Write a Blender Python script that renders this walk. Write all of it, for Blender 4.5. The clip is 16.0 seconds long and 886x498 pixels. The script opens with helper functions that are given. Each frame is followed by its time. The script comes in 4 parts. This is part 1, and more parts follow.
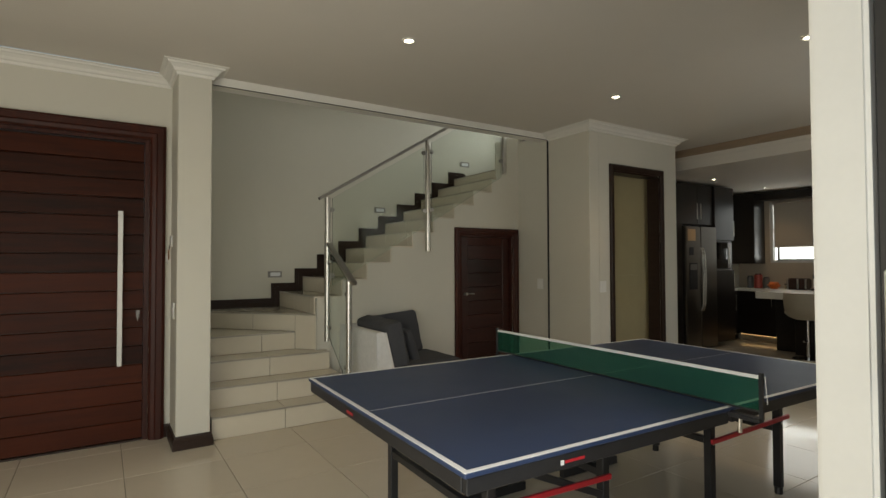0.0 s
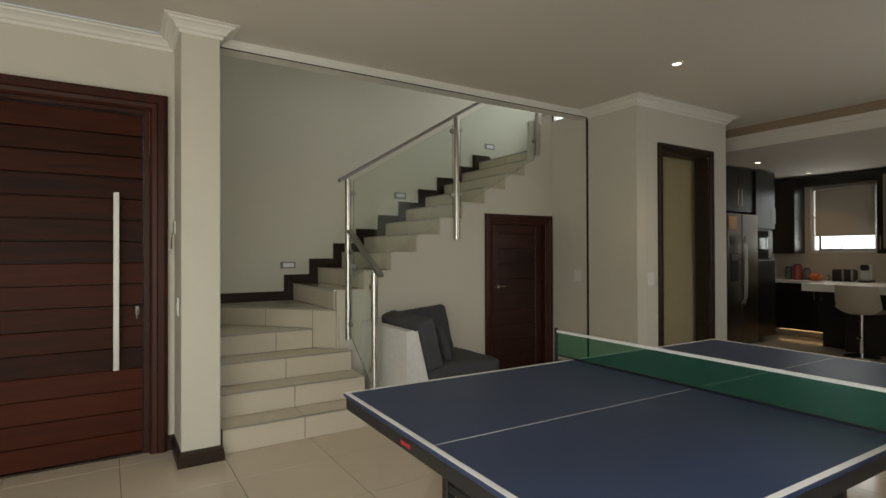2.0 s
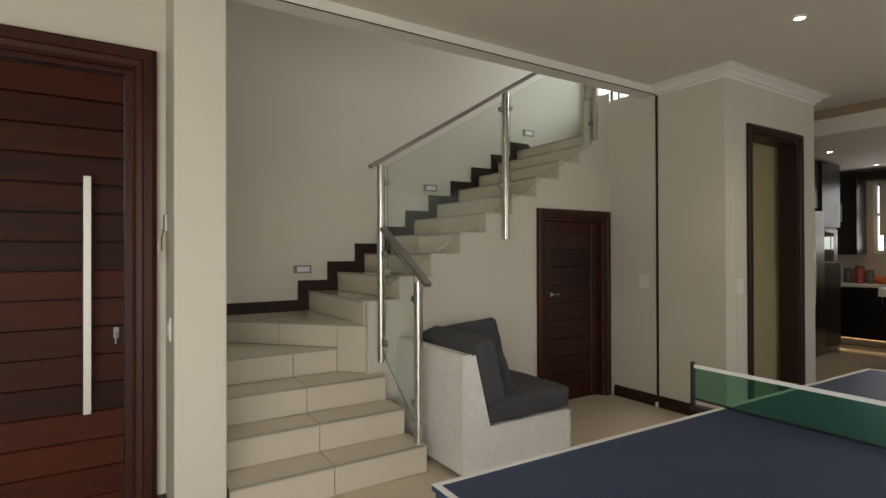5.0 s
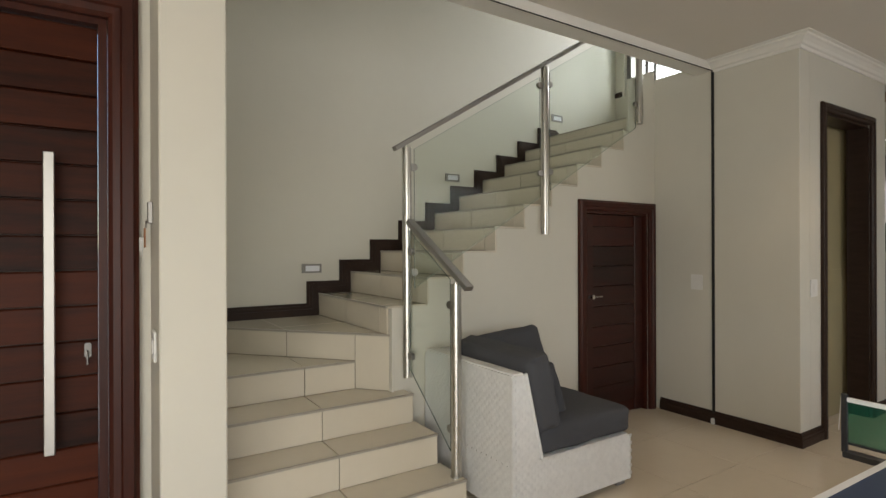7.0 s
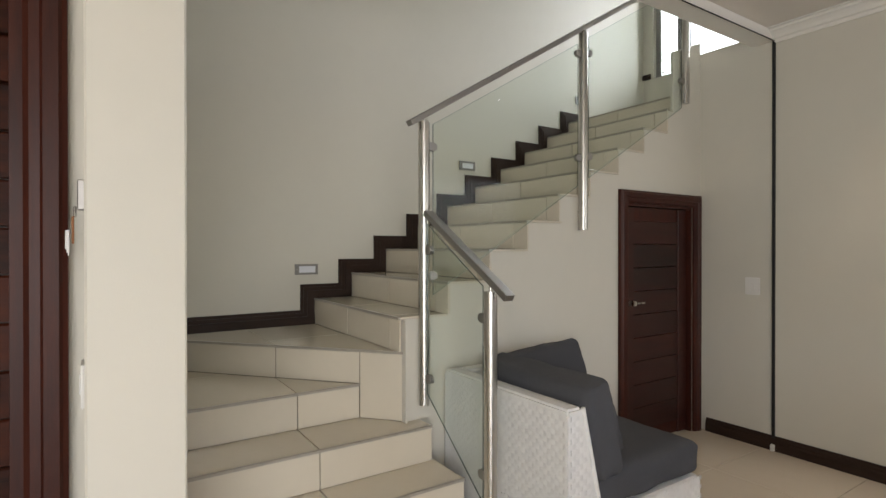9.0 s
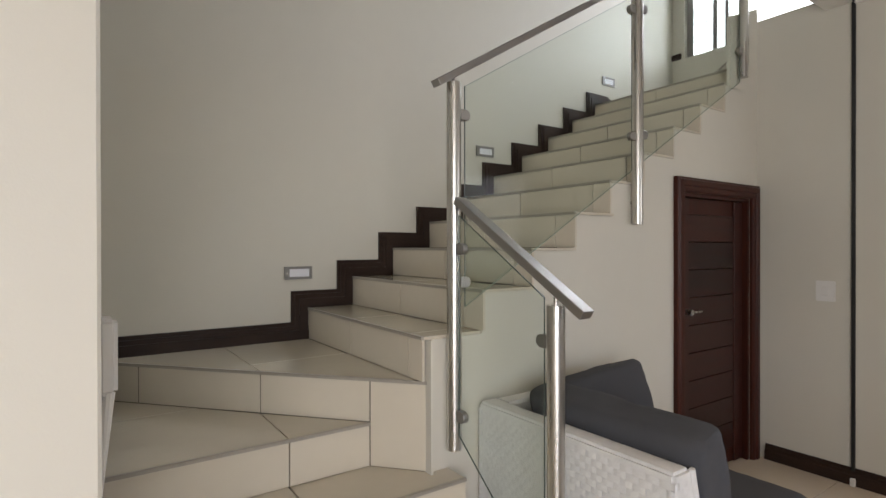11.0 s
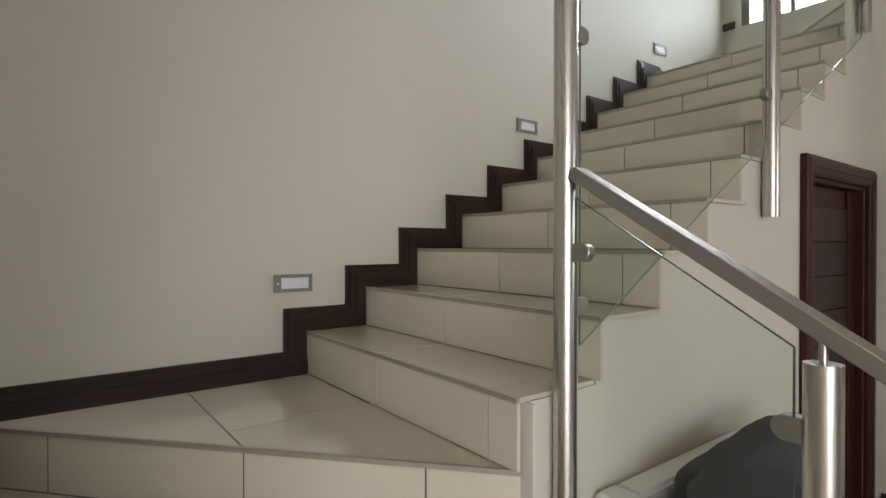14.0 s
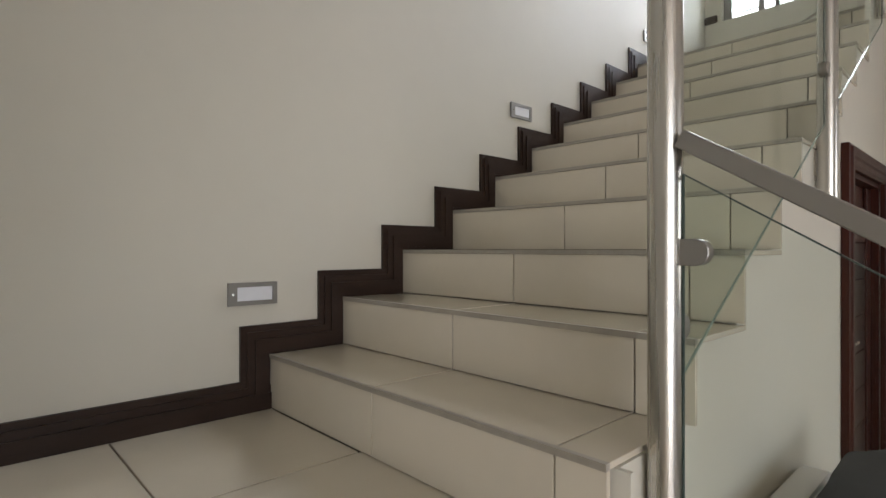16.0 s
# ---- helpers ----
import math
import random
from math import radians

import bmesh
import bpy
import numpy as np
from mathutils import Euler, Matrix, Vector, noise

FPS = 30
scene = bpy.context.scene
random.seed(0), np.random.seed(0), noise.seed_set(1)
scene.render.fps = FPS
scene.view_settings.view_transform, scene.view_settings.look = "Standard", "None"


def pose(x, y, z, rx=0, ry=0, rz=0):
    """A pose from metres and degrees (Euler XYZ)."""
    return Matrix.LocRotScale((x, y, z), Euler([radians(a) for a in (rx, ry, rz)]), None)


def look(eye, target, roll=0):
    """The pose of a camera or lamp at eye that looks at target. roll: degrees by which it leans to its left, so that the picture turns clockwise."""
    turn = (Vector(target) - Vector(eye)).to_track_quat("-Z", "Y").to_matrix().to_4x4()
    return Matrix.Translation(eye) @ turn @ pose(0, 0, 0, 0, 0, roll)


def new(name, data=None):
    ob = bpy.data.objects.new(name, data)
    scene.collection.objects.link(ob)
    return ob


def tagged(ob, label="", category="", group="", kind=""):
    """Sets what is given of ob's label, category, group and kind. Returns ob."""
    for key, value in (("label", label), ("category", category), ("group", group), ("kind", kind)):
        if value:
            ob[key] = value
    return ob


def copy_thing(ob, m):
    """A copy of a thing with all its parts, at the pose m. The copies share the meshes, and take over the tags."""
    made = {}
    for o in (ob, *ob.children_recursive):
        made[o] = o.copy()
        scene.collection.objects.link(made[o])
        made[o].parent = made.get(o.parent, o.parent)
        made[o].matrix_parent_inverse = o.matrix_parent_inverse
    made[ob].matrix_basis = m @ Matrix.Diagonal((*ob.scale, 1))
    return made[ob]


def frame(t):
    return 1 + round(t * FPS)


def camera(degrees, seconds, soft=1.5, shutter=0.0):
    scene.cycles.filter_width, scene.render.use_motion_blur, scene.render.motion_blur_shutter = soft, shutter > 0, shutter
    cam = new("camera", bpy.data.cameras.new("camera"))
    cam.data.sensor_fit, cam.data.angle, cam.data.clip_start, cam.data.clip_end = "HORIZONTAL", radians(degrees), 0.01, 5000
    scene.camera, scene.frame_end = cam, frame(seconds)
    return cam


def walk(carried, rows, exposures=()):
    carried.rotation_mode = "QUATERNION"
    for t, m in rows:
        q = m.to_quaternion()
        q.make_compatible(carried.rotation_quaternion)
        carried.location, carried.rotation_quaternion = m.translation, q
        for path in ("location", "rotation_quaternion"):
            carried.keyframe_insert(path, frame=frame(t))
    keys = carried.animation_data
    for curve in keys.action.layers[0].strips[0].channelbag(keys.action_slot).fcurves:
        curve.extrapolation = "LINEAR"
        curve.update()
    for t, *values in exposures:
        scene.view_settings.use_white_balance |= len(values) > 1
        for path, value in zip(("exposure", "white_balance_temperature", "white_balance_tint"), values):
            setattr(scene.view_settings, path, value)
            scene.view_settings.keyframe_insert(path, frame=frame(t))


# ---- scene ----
cam = camera(79.9, 16.0)
PATH = [
    (0, (0.565, 0.379, 1.383), (1.645, 2.061, 1.433), -0.2),
    (0.5, (0.582, 0.509, 1.389), (1.66, 2.194, 1.419), -0.2),
    (1, (0.602, 0.674, 1.377), (1.675, 2.361, 1.396), -0.2),
    (1.5, (0.608, 0.844, 1.383), (1.679, 2.533, 1.398), -0.2),
    (2, (0.627, 0.983, 1.375), (1.697, 2.672, 1.389), -0.2),
    (2.5, (0.662, 1.135, 1.376), (1.731, 2.825, 1.39), -0.2),
    (3, (0.679, 1.274, 1.386), (1.75, 2.963, 1.398), -0.2),
    (3.5, (0.698, 1.411, 1.384), (1.769, 3.1, 1.395), -0.2),
    (4, (0.708, 1.595, 1.393), (1.782, 3.282, 1.405), -0.2),
    (6.5, (0.82, 2.394, 1.403), (1.902, 4.076, 1.406), -0.2),
    (7, (0.846, 2.544, 1.4), (1.931, 4.225, 1.4), -0.2),
    (7.5, (0.912, 2.692, 1.388), (1.995, 4.374, 1.391), -0.2),
    (8, (0.964, 2.835, 1.401), (2.05, 4.515, 1.399), -0.1),
    (10.5, (1.177, 3.608, 1.398), (2.31, 5.256, 1.389), -0.1),
    (11, (1.229, 3.755, 1.393), (2.369, 5.398, 1.385), -0.1),
    (11.5, (1.262, 3.92, 1.405), (2.41, 5.558, 1.396), -0.1),
    (12, (1.296, 4.058, 1.404), (2.453, 5.689, 1.392), -0.1),
    (12.5, (1.335, 4.194, 1.403), (2.5, 5.819, 1.389), -0.0),
    (13, (1.376, 4.328, 1.408), (2.549, 5.948, 1.394), -0.1),
    (13.5, (1.414, 4.449, 1.399), (2.6, 6.059, 1.386), 0.0),
    (14, (1.44, 4.595, 1.403), (2.652, 6.185, 1.388), 0.0),
    (14.5, (1.463, 4.71, 1.397), (2.703, 6.278, 1.388), -0.1),
    (15, (1.494, 4.807, 1.388), (2.772, 6.345, 1.383), -0.0),
    (15.5, (1.526, 4.922, 1.391), (2.852, 6.421, 1.388), -0.0),
    (16, (1.551, 5.022, 1.39), (2.914, 6.485, 1.391), -0.0),
]
walk(cam, [(t, look(eye, target, roll)) for t, eye, target, roll in PATH], [(0, -0.58, 6850, 5), (2, -0.47, 6800, 6), (4, -0.34, 6800, 9), (7, 0.12, 6600, 10), (8.2, 0.28, 6420, 11), (10.5, 0.34, 6250, 16), (16, 0.43, 6210, 16)])

# ---- light ----
world = bpy.data.worlds.new("sky")
scene.world = world
world.use_nodes = True
wn = world.node_tree.nodes
sky = wn.new("ShaderNodeTexSky")
sky.sky_type, sky.sun_disc = 'NISHITA', False
sky.sun_elevation, sky.sun_rotation = radians(40), radians(160)
world.node_tree.links.new(sky.outputs[0], wn["Background"].inputs[0])
wn["Background"].inputs[1].default_value = 0.15


def area(name, m, w, h, power, colour):
    d = bpy.data.lights.new(name, 'AREA')
    d.shape, d.size, d.size_y, d.energy, d.color = 'RECTANGLE', w, h, power, colour
    ob = new(name, d)
    ob.matrix_world = m
    return ob


def spot(name, x, y, z, power, colour, angle=110):
    d = bpy.data.lights.new(name, 'SPOT')
    d.energy, d.color, d.spot_size, d.spot_blend, d.shadow_soft_size = power, colour, radians(angle), 0.6, 0.04
    ob = new(name, d)
    ob.matrix_world = pose(x, y, z)
    return ob


sun = bpy.data.lights.new("sun", 'SUN')
sun.energy, sun.angle, sun.color = 1.5, radians(12), (1.0, 0.95, 0.88)
new("sun", sun).matrix_world = look((0, 0, 10), (1.2, 3.5, 4.0))
area("daylight_patio_door", look((-0.25, 0.92, 1.25), (1.75, 3.92, 1.15)), 2.6, 2.3, 84, (1.0, 0.975, 0.92))
# added fill for the room's right side, no window is known there
area("daylight_side_window", look((5.7, 1.0, 1.75), (4.7, 4.4, 0.75)), 2.0, 1.3, 15, (0.96, 0.98, 1.0))
area("daylight_landing_window", look((6.9, 5.85, 4.15), (2.0, 6.0, 2.9)), 1.4, 1.6, 94, (0.96, 0.99, 1.0))
area("daylight_kitchen_window", look((10.5, 4.9, 1.9), (8.0, 4.6, 1.2)), 0.9, 1.0, 7, (0.95, 0.98, 1.0))
WARM = (1.0, 0.64, 0.32)

# ---- materials ----
def mat(name, base, rough=0.5, metal=0.0, var=0.06, scale=6.0, bump=0.0, bscale=200.0, stretch=(1, 1, 1), spec=0.5, rand=0.0, base2=None, coat=0.0, band=0.0):
    m = bpy.data.materials.new(name)
    m.use_nodes = True
    n, l = m.node_tree.nodes, m.node_tree.links
    p = n["Principled BSDF"]
    p.inputs["Roughness"].default_value, p.inputs["Metallic"].default_value = rough, metal
    p.inputs["Specular IOR Level"].default_value = spec
    p.inputs["Coat Weight"].default_value = coat
    tc, mp = n.new("ShaderNodeTexCoord"), n.new("ShaderNodeMapping")
    mp.inputs["Scale"].default_value = stretch
    l.new(tc.outputs["Object"], mp.inputs[0])
    a, b = n.new("ShaderNodeTexNoise"), n.new("ShaderNodeTexNoise")
    a.inputs["Scale"].default_value, a.inputs["Detail"].default_value = scale, 6
    b.inputs["Scale"].default_value, b.inputs["Detail"].default_value = scale * 9, 3
    info = n.new("ShaderNodeObjectInfo")
    off = n.new("ShaderNodeVectorMath"); off.operation = 'ADD'
    mul = n.new("ShaderNodeMath"); mul.operation = 'MULTIPLY'; mul.inputs[1].default_value = 37.0 if rand else 0.0
    l.new(info.outputs["Random"], mul.inputs[0])
    l.new(mp.outputs[0], off.inputs[0]); l.new(mul.outputs[0], off.inputs[1])
    l.new(off.outputs[0], a.inputs["Vector"]); l.new(off.outputs[0], b.inputs["Vector"])
    add = n.new("ShaderNodeMath"); add.operation = 'ADD'
    hb = n.new("ShaderNodeMath"); hb.operation = 'MULTIPLY'; hb.inputs[1].default_value = 0.4
    l.new(b.outputs[0], hb.inputs[0]); l.new(a.outputs[0], add.inputs[0]); l.new(hb.outputs[0], add.inputs[1])
    ra = n.new("ShaderNodeMath"); ra.operation = 'MULTIPLY_ADD'
    ra.inputs[1].default_value = rand
    l.new(info.outputs["Random"], ra.inputs[0]); l.new(add.outputs[0], ra.inputs[2])
    rng = n.new("ShaderNodeMapRange")
    rng.inputs[1].default_value, rng.inputs[2].default_value = 0.4, 1.0 + rand
    l.new(ra.outputs[0], rng.inputs[0])
    mix = n.new("ShaderNodeMix"); mix.data_type = 'RGBA'
    c2 = base2 or tuple(c * (1 + var) for c in base)
    c1 = base if base2 else tuple(c * (1 - var) for c in base)
    mix.inputs["A"].default_value, mix.inputs["B"].default_value = (*c1, 1), (*c2, 1)
    l.new(rng.outputs[0], mix.inputs["Factor"]); l.new(mix.outputs["Result"], p.inputs["Base Color"])
    rr = n.new("ShaderNodeMapRange")
    rr.inputs[3].default_value, rr.inputs[4].default_value = rough * 0.85, min(1, rough * 1.2)
    l.new(a.outputs[0], rr.inputs[0]); l.new(rr.outputs[0], p.inputs["Roughness"])
    if bump:
        bn, bu = n.new("ShaderNodeTexNoise"), n.new("ShaderNodeBump")
        bn.inputs["Scale"].default_value, bn.inputs["Detail"].default_value = bscale, 4
        bu.inputs["Strength"].default_value, bu.inputs["Distance"].default_value = bump, 0.01
        l.new(off.outputs[0], bn.inputs["Vector"]); l.new(bn.outputs[0], bu.inputs["Height"]); l.new(bu.outputs[0], p.inputs["Normal"])
    return m


def glow(name, colour, strength):
    m = bpy.data.materials.new(name)
    m.use_nodes = True
    p = m.node_tree.nodes["Principled BSDF"]
    p.inputs["Base Color"].default_value = (*colour, 1)
    p.inputs["Emission Color"].default_value, p.inputs["Emission Strength"].default_value = (*colour, 1), strength
    return m


def glass(name, tint, gloss=1.0, rough=0.0):
    m = bpy.data.materials.new(name)
    m.use_nodes = True
    n, l = m.node_tree.nodes, m.node_tree.links
    n.remove(n["Principled BSDF"])
    t, g, f, x = n.new("ShaderNodeBsdfTransparent"), n.new("ShaderNodeBsdfGlossy"), n.new("ShaderNodeLayerWeight"), n.new("ShaderNodeMixShader")
    pw, ml = n.new("ShaderNodeMath"), n.new("ShaderNodeMath")
    pw.operation, ml.operation = 'POWER', 'MULTIPLY_ADD'
    pw.inputs[1].default_value, ml.inputs[1].default_value, ml.inputs[2].default_value = 4.5, 0.22, 0.007 * gloss
    l.new(f.outputs["Facing"], pw.inputs[0]); l.new(pw.outputs[0], ml.inputs[0])
    t.inputs[0].default_value = (*tint, 1)
    g.inputs["Roughness"].default_value = rough
    l.new(ml.outputs[0], x.inputs[0]); l.new(t.outputs[0], x.inputs[1]); l.new(g.outputs[0], x.inputs[2])
    l.new(x.outputs[0], n["Material Output"].inputs[0])
    return m


PAINT = mat("wall_paint", (0.60, 0.575, 0.50), 0.6, var=0.025, scale=1.2, bump=0.05, bscale=260)
CEIL = mat("ceiling_paint", (0.66, 0.62, 0.56), 0.75, var=0.02, scale=0.8, bump=0.03)
PLASTER = mat("white_cornice", (0.76, 0.74, 0.69), 0.6, var=0.03, scale=5)
TILE = mat("porcelain_floor_tile", (0.60, 0.53, 0.42), 0.10, var=0.05, scale=1.6, rand=0.25, spec=0.5)
GROUT = mat("grout", (0.16, 0.14, 0.11), 0.9, var=0.15, scale=20)
STILE = mat("porcelain_stair_tile", (0.60, 0.545, 0.44), 0.085, var=0.05, scale=2.0, rand=0.25)
TRIM = mat("tile_edge_trim", (0.36, 0.33, 0.28), 0.4, metal=0.3, var=0.1, scale=30)
DARKWOOD = mat("dark_stained_skirting", (0.030, 0.017, 0.012), 0.36, var=0.3, scale=5, stretch=(1, 1, 6), bump=0.1, spec=0.22)
MAHOG = mat("red_mahogany", (0.009, 0.004, 0.003), 0.40, scale=3.0, stretch=(0.7, 1, 9), bump=0.12, bscale=60, rand=0.75, base2=(0.088, 0.020, 0.008), spec=0.09)
DARKMAHOG = mat("dark_mahogany", (0.010, 0.005, 0.004), 0.32, scale=3.0, stretch=(0.7, 1, 9), bump=0.08, bscale=60, rand=0.4, base2=(0.046, 0.011, 0.007), spec=0.3)
FRAMEWOOD = mat("mahogany_frame", (0.026, 0.008, 0.006), 0.36, scale=3.0, stretch=(8, 8, 0.8), base2=(0.062, 0.015, 0.008), bump=0.08, bscale=60, spec=0.2)
STEEL = mat("brushed_stainless", (0.56, 0.54, 0.50), 0.27, metal=1.0, var=0.04, scale=6, stretch=(6, 6, 0.25))
CHROME = mat("chrome", (0.75, 0.75, 0.75), 0.1, metal=1.0)
SATIN = mat("satin_stainless", (0.36, 0.345, 0.325), 0.42, metal=1.0, var=0.03, scale=2)
BLACK = mat("black_rail", (0.012, 0.012, 0.012), 0.5, var=0.2)
BLACKMETAL = mat("black_powdercoat", (0.016, 0.016, 0.018), 0.38, var=0.2, scale=30)
RED = mat("red_painted_steel", (0.45, 0.02, 0.03), 0.35, var=0.1)
BLUE = mat("blue_tabletop", (0.026, 0.044, 0.102), 0.42, var=0.08, scale=3, bump=0.02, spec=0.35)
LINE = mat("white_table_line", (0.75, 0.75, 0.75), 0.4)
WICKER = mat("white_wicker", (0.72, 0.715, 0.70), 0.55, var=0.08, scale=30, bump=0.1)
GREY = mat("charcoal_fabric", (0.056, 0.058, 0.066), 0.85, var=0.10, scale=5, bump=0.25, bscale=420)
PLASTIC = mat("white_plastic", (0.72, 0.71, 0.68), 0.35, var=0.02)
LENS = mat("lamp_diffuser", (0.75, 0.76, 0.80), 0.4, var=0.03)
ALU = mat("dark_aluminium", (0.035, 0.033, 0.031), 0.4, metal=0.3)
WHITEALU = mat("white_window_frame", (0.66, 0.66, 0.64), 0.4)
GREYALU = mat("grey_window_frame", (0.22, 0.21, 0.20), 0.4, metal=0.4)
CAB = mat("dark_espresso_cabinet", (0.014, 0.010, 0.008), 0.3, var=0.25, scale=4, stretch=(1, 1, 5))
TOP = mat("white_stone_top", (0.70, 0.69, 0.65), 0.25, var=0.05, scale=25)
CREAM = mat("cream_leather", (0.42, 0.37, 0.28), 0.5, var=0.06, bump=0.1)
SPLASH = mat("kitchen_wall_tile", (0.50, 0.44, 0.36), 0.3, var=0.04)
BATHT = mat("beige_bath_tile", (0.34, 0.29, 0.17), 0.3, var=0.05)
STUCCO = mat("brown_cornice", (0.30, 0.22, 0.15), 0.7, var=0.06)
BLIND = mat("roller_blind_fabric", (0.50, 0.46, 0.41), 0.9, var=0.04, scale=40)
PATIO = mat("patio_paving", (0.30, 0.28, 0.25), 0.8, var=0.15, scale=4, bump=0.2, bscale=40)
GLASS = glass("clear_green_glass", (0.945, 0.972, 0.953))
PALE_EDGE = mat("green_glass_edge", (0.26, 0.32, 0.28), 0.15, var=0.1)
EDGE = mat("dark_glass_edge", (0.07, 0.09, 0.08), 0.15, var=0.1)
WGLASS = glass("window_glass", (0.95, 0.97, 0.97))
LAMP = glow("lamp_glow", (1.0, 0.88, 0.66), 14.0)
SKYGLOW = glow("bright_outdoors", (1.0, 1.0, 1.0), 2.2)
NET = glass("green_net", (0.70, 0.88, 0.78), rough=0.6)
nn, nl = NET.node_tree.nodes, NET.node_tree.links
net_fibre, net_mix = nn.new("ShaderNodeBsdfDiffuse"), nn.new("ShaderNodeMixShader")
net_fibre.inputs[0].default_value, net_mix.inputs[0].default_value = (0.020, 0.12, 0.08, 1), 0.27
nl.new([n for n in nn if n.type == 'BSDF_TRANSPARENT'][0].outputs[0], net_mix.inputs[1])
nl.new(net_fibre.outputs[0], net_mix.inputs[2])
nl.new(net_mix.outputs[0], nn["Material Output"].inputs[0])


# ---- mesh helpers ----
def finish(bm, bevel=0.0, seg=1, edges=None):
    if bevel:
        bmesh.ops.bevel(bm, geom=edges or bm.edges[:], offset=bevel, segments=seg, affect='EDGES', clamp_overlap=True)
    bmesh.ops.recalc_face_normals(bm, faces=bm.faces[:])
    return bm


def box(x0, x1, y0, y1, z0, z1, bevel=0.0, seg=1, bm=None):
    own = bm is None
    bm = bm or bmesh.new()
    v = [bm.verts.new(c) for c in ((x0, y0, z0), (x1, y0, z0), (x1, y1, z0), (x0, y1, z0), (x0, y0, z1), (x1, y0, z1), (x1, y1, z1), (x0, y1, z1))]
    for f in ((3, 2, 1, 0), (4, 5, 6, 7), (0, 1, 5, 4), (1, 2, 6, 5), (2, 3, 7, 6), (3, 0, 4, 7)):
        bm.faces.new([v[i] for i in f])
    return finish(bm, bevel, seg) if own else bm


def prism(pts, a0, a1, axis="z", bevel=0.0, seg=1):
    """Extrude a polygon along an axis. Points are the other two coordinates in x, y, z order."""
    def full(p, a):
        return {"z": (p[0], p[1], a), "y": (p[0], a, p[1]), "x": (a, p[0], p[1])}[axis]
    bm = bmesh.new()
    lo, hi = [bm.verts.new(full(p, a0)) for p in pts], [bm.verts.new(full(p, a1)) for p in pts]
    bm.faces.new(lo[::-1]); bm.faces.new(hi)
    for i in range(len(pts)):
        j = (i + 1) % len(pts)
        bm.faces.new((lo[i], lo[j], hi[j], hi[i]))
    return finish(bm, bevel, seg)


def rod(a, b, r, n=20, bm=None, r2=None):
    bm = bm or bmesh.new()
    a, b = Vector(a), Vector(b)
    q = (b - a).to_track_quat("Z", "Y").to_matrix().to_4x4()
    bmesh.ops.create_cone(bm, cap_ends=True, segments=n, radius1=r, radius2=r if r2 is None else r2, depth=(b - a).length, matrix=Matrix.Translation((a + b) / 2) @ q)
    return bm


def bar(a, b, w, h, bevel=0.002):
    a, b = Vector(a), Vector(b)
    d = b - a
    side = d.cross(Vector((0, 0, 1))).normalized()
    up = side.cross(d).normalized()
    bm = bmesh.new()
    v = [bm.verts.new(p + side * sx * w / 2 + up * sz * h / 2) for p in (a, b) for sx, sz in ((-1, -1), (1, -1), (1, 1), (-1, 1))]
    for f in ((3, 2, 1, 0), (4, 5, 6, 7), (0, 1, 5, 4), (1, 2, 6, 5), (2, 3, 7, 6), (3, 0, 4, 7)):
        bm.faces.new([v[i] for i in f])
    return finish(bm, bevel)


def loft(profile, path, closed=False):
    """Sweep a profile (list of (out, z)) along corners (x, y, nx, ny): out moves along the mitre n."""
    bm = bmesh.new()
    rows = [[bm.verts.new((x + o * nx, y + o * ny, z)) for o, z in profile] for x, y, nx, ny in path]
    k = len(profile)
    for r0, r1 in zip(rows, rows[1:]):
        for i in range(k):
            bm.faces.new((r0[i], r0[(i + 1) % k], r1[(i + 1) % k], r1[i]))
    bm.faces.new(rows[0]); bm.faces.new(rows[-1][::-1])
    return finish(bm)


def mesh(name, bm, material, smooth=False):
    me = bpy.data.meshes.new(name)
    bm.to_mesh(me); bm.free()
    me.materials.append(material)
    if smooth:
        me.shade_smooth()
        me.set_sharp_from_angle(angle=radians(35))
    return me


def part(name, bm, material, parent=None, label="", smooth=False, shadow=True):
    ob = new(name, mesh(name, bm, material, smooth))
    ob.parent = parent
    ob.visible_shadow = shadow
    return tagged(ob, label)


def thing(name, x, y, z, label, category, group="", kind=""):
    ob = new(name)
    ob.empty_display_size = 0.05
    ob.matrix_world = pose(x, y, z)
    return tagged(ob, label, category, group, kind)


def at(ob, *bms):
    """Moves world-placed meshes into the frame of an unrotated thing."""
    for bm in bms:
        bmesh.ops.translate(bm, verts=bm.verts[:], vec=-ob.matrix_world.translation)
    return bms[0]


def put(name, bm, material, parent, label="", smooth=False, shadow=True):
    base = parent if parent.parent is None else parent.parent
    return part(name, at(base, bm), material, parent, label, smooth, shadow)


def wall(name, bm, material=PAINT, label="smooth off-white painted wall", category="wall"):
    return tagged(part(name, bm, material), label, category, kind="structure")


# ---- structure ----
CZ = 2.885
R = 0.1747
T = 0.276
YB, YS = 6.68, 5.455


def hz(k):
    return k * R if k <= 6 else 6 * R + (k - 6) * 0.1695


def sx(k):
    return 2.315 + T * (k - 6)


ground = tagged(part("ground", box(-400, 400, -400, 400, -0.30, -0.12), PATIO), "grey paved ground outside the patio door", "ground", kind="structure")
floor = tagged(part("floor", box(-1.7, 13.0, 0.9, 7.0, -0.2, -0.006), GROUT), "glossy cream porcelain tiled floor with dark joints", "floor", kind="structure")
patio = tagged(part("pavement", box(-3, 6, -4, 0.9, -0.2, -0.01), PATIO), "patio paving outside the sliding door", "pavement", kind="structure")

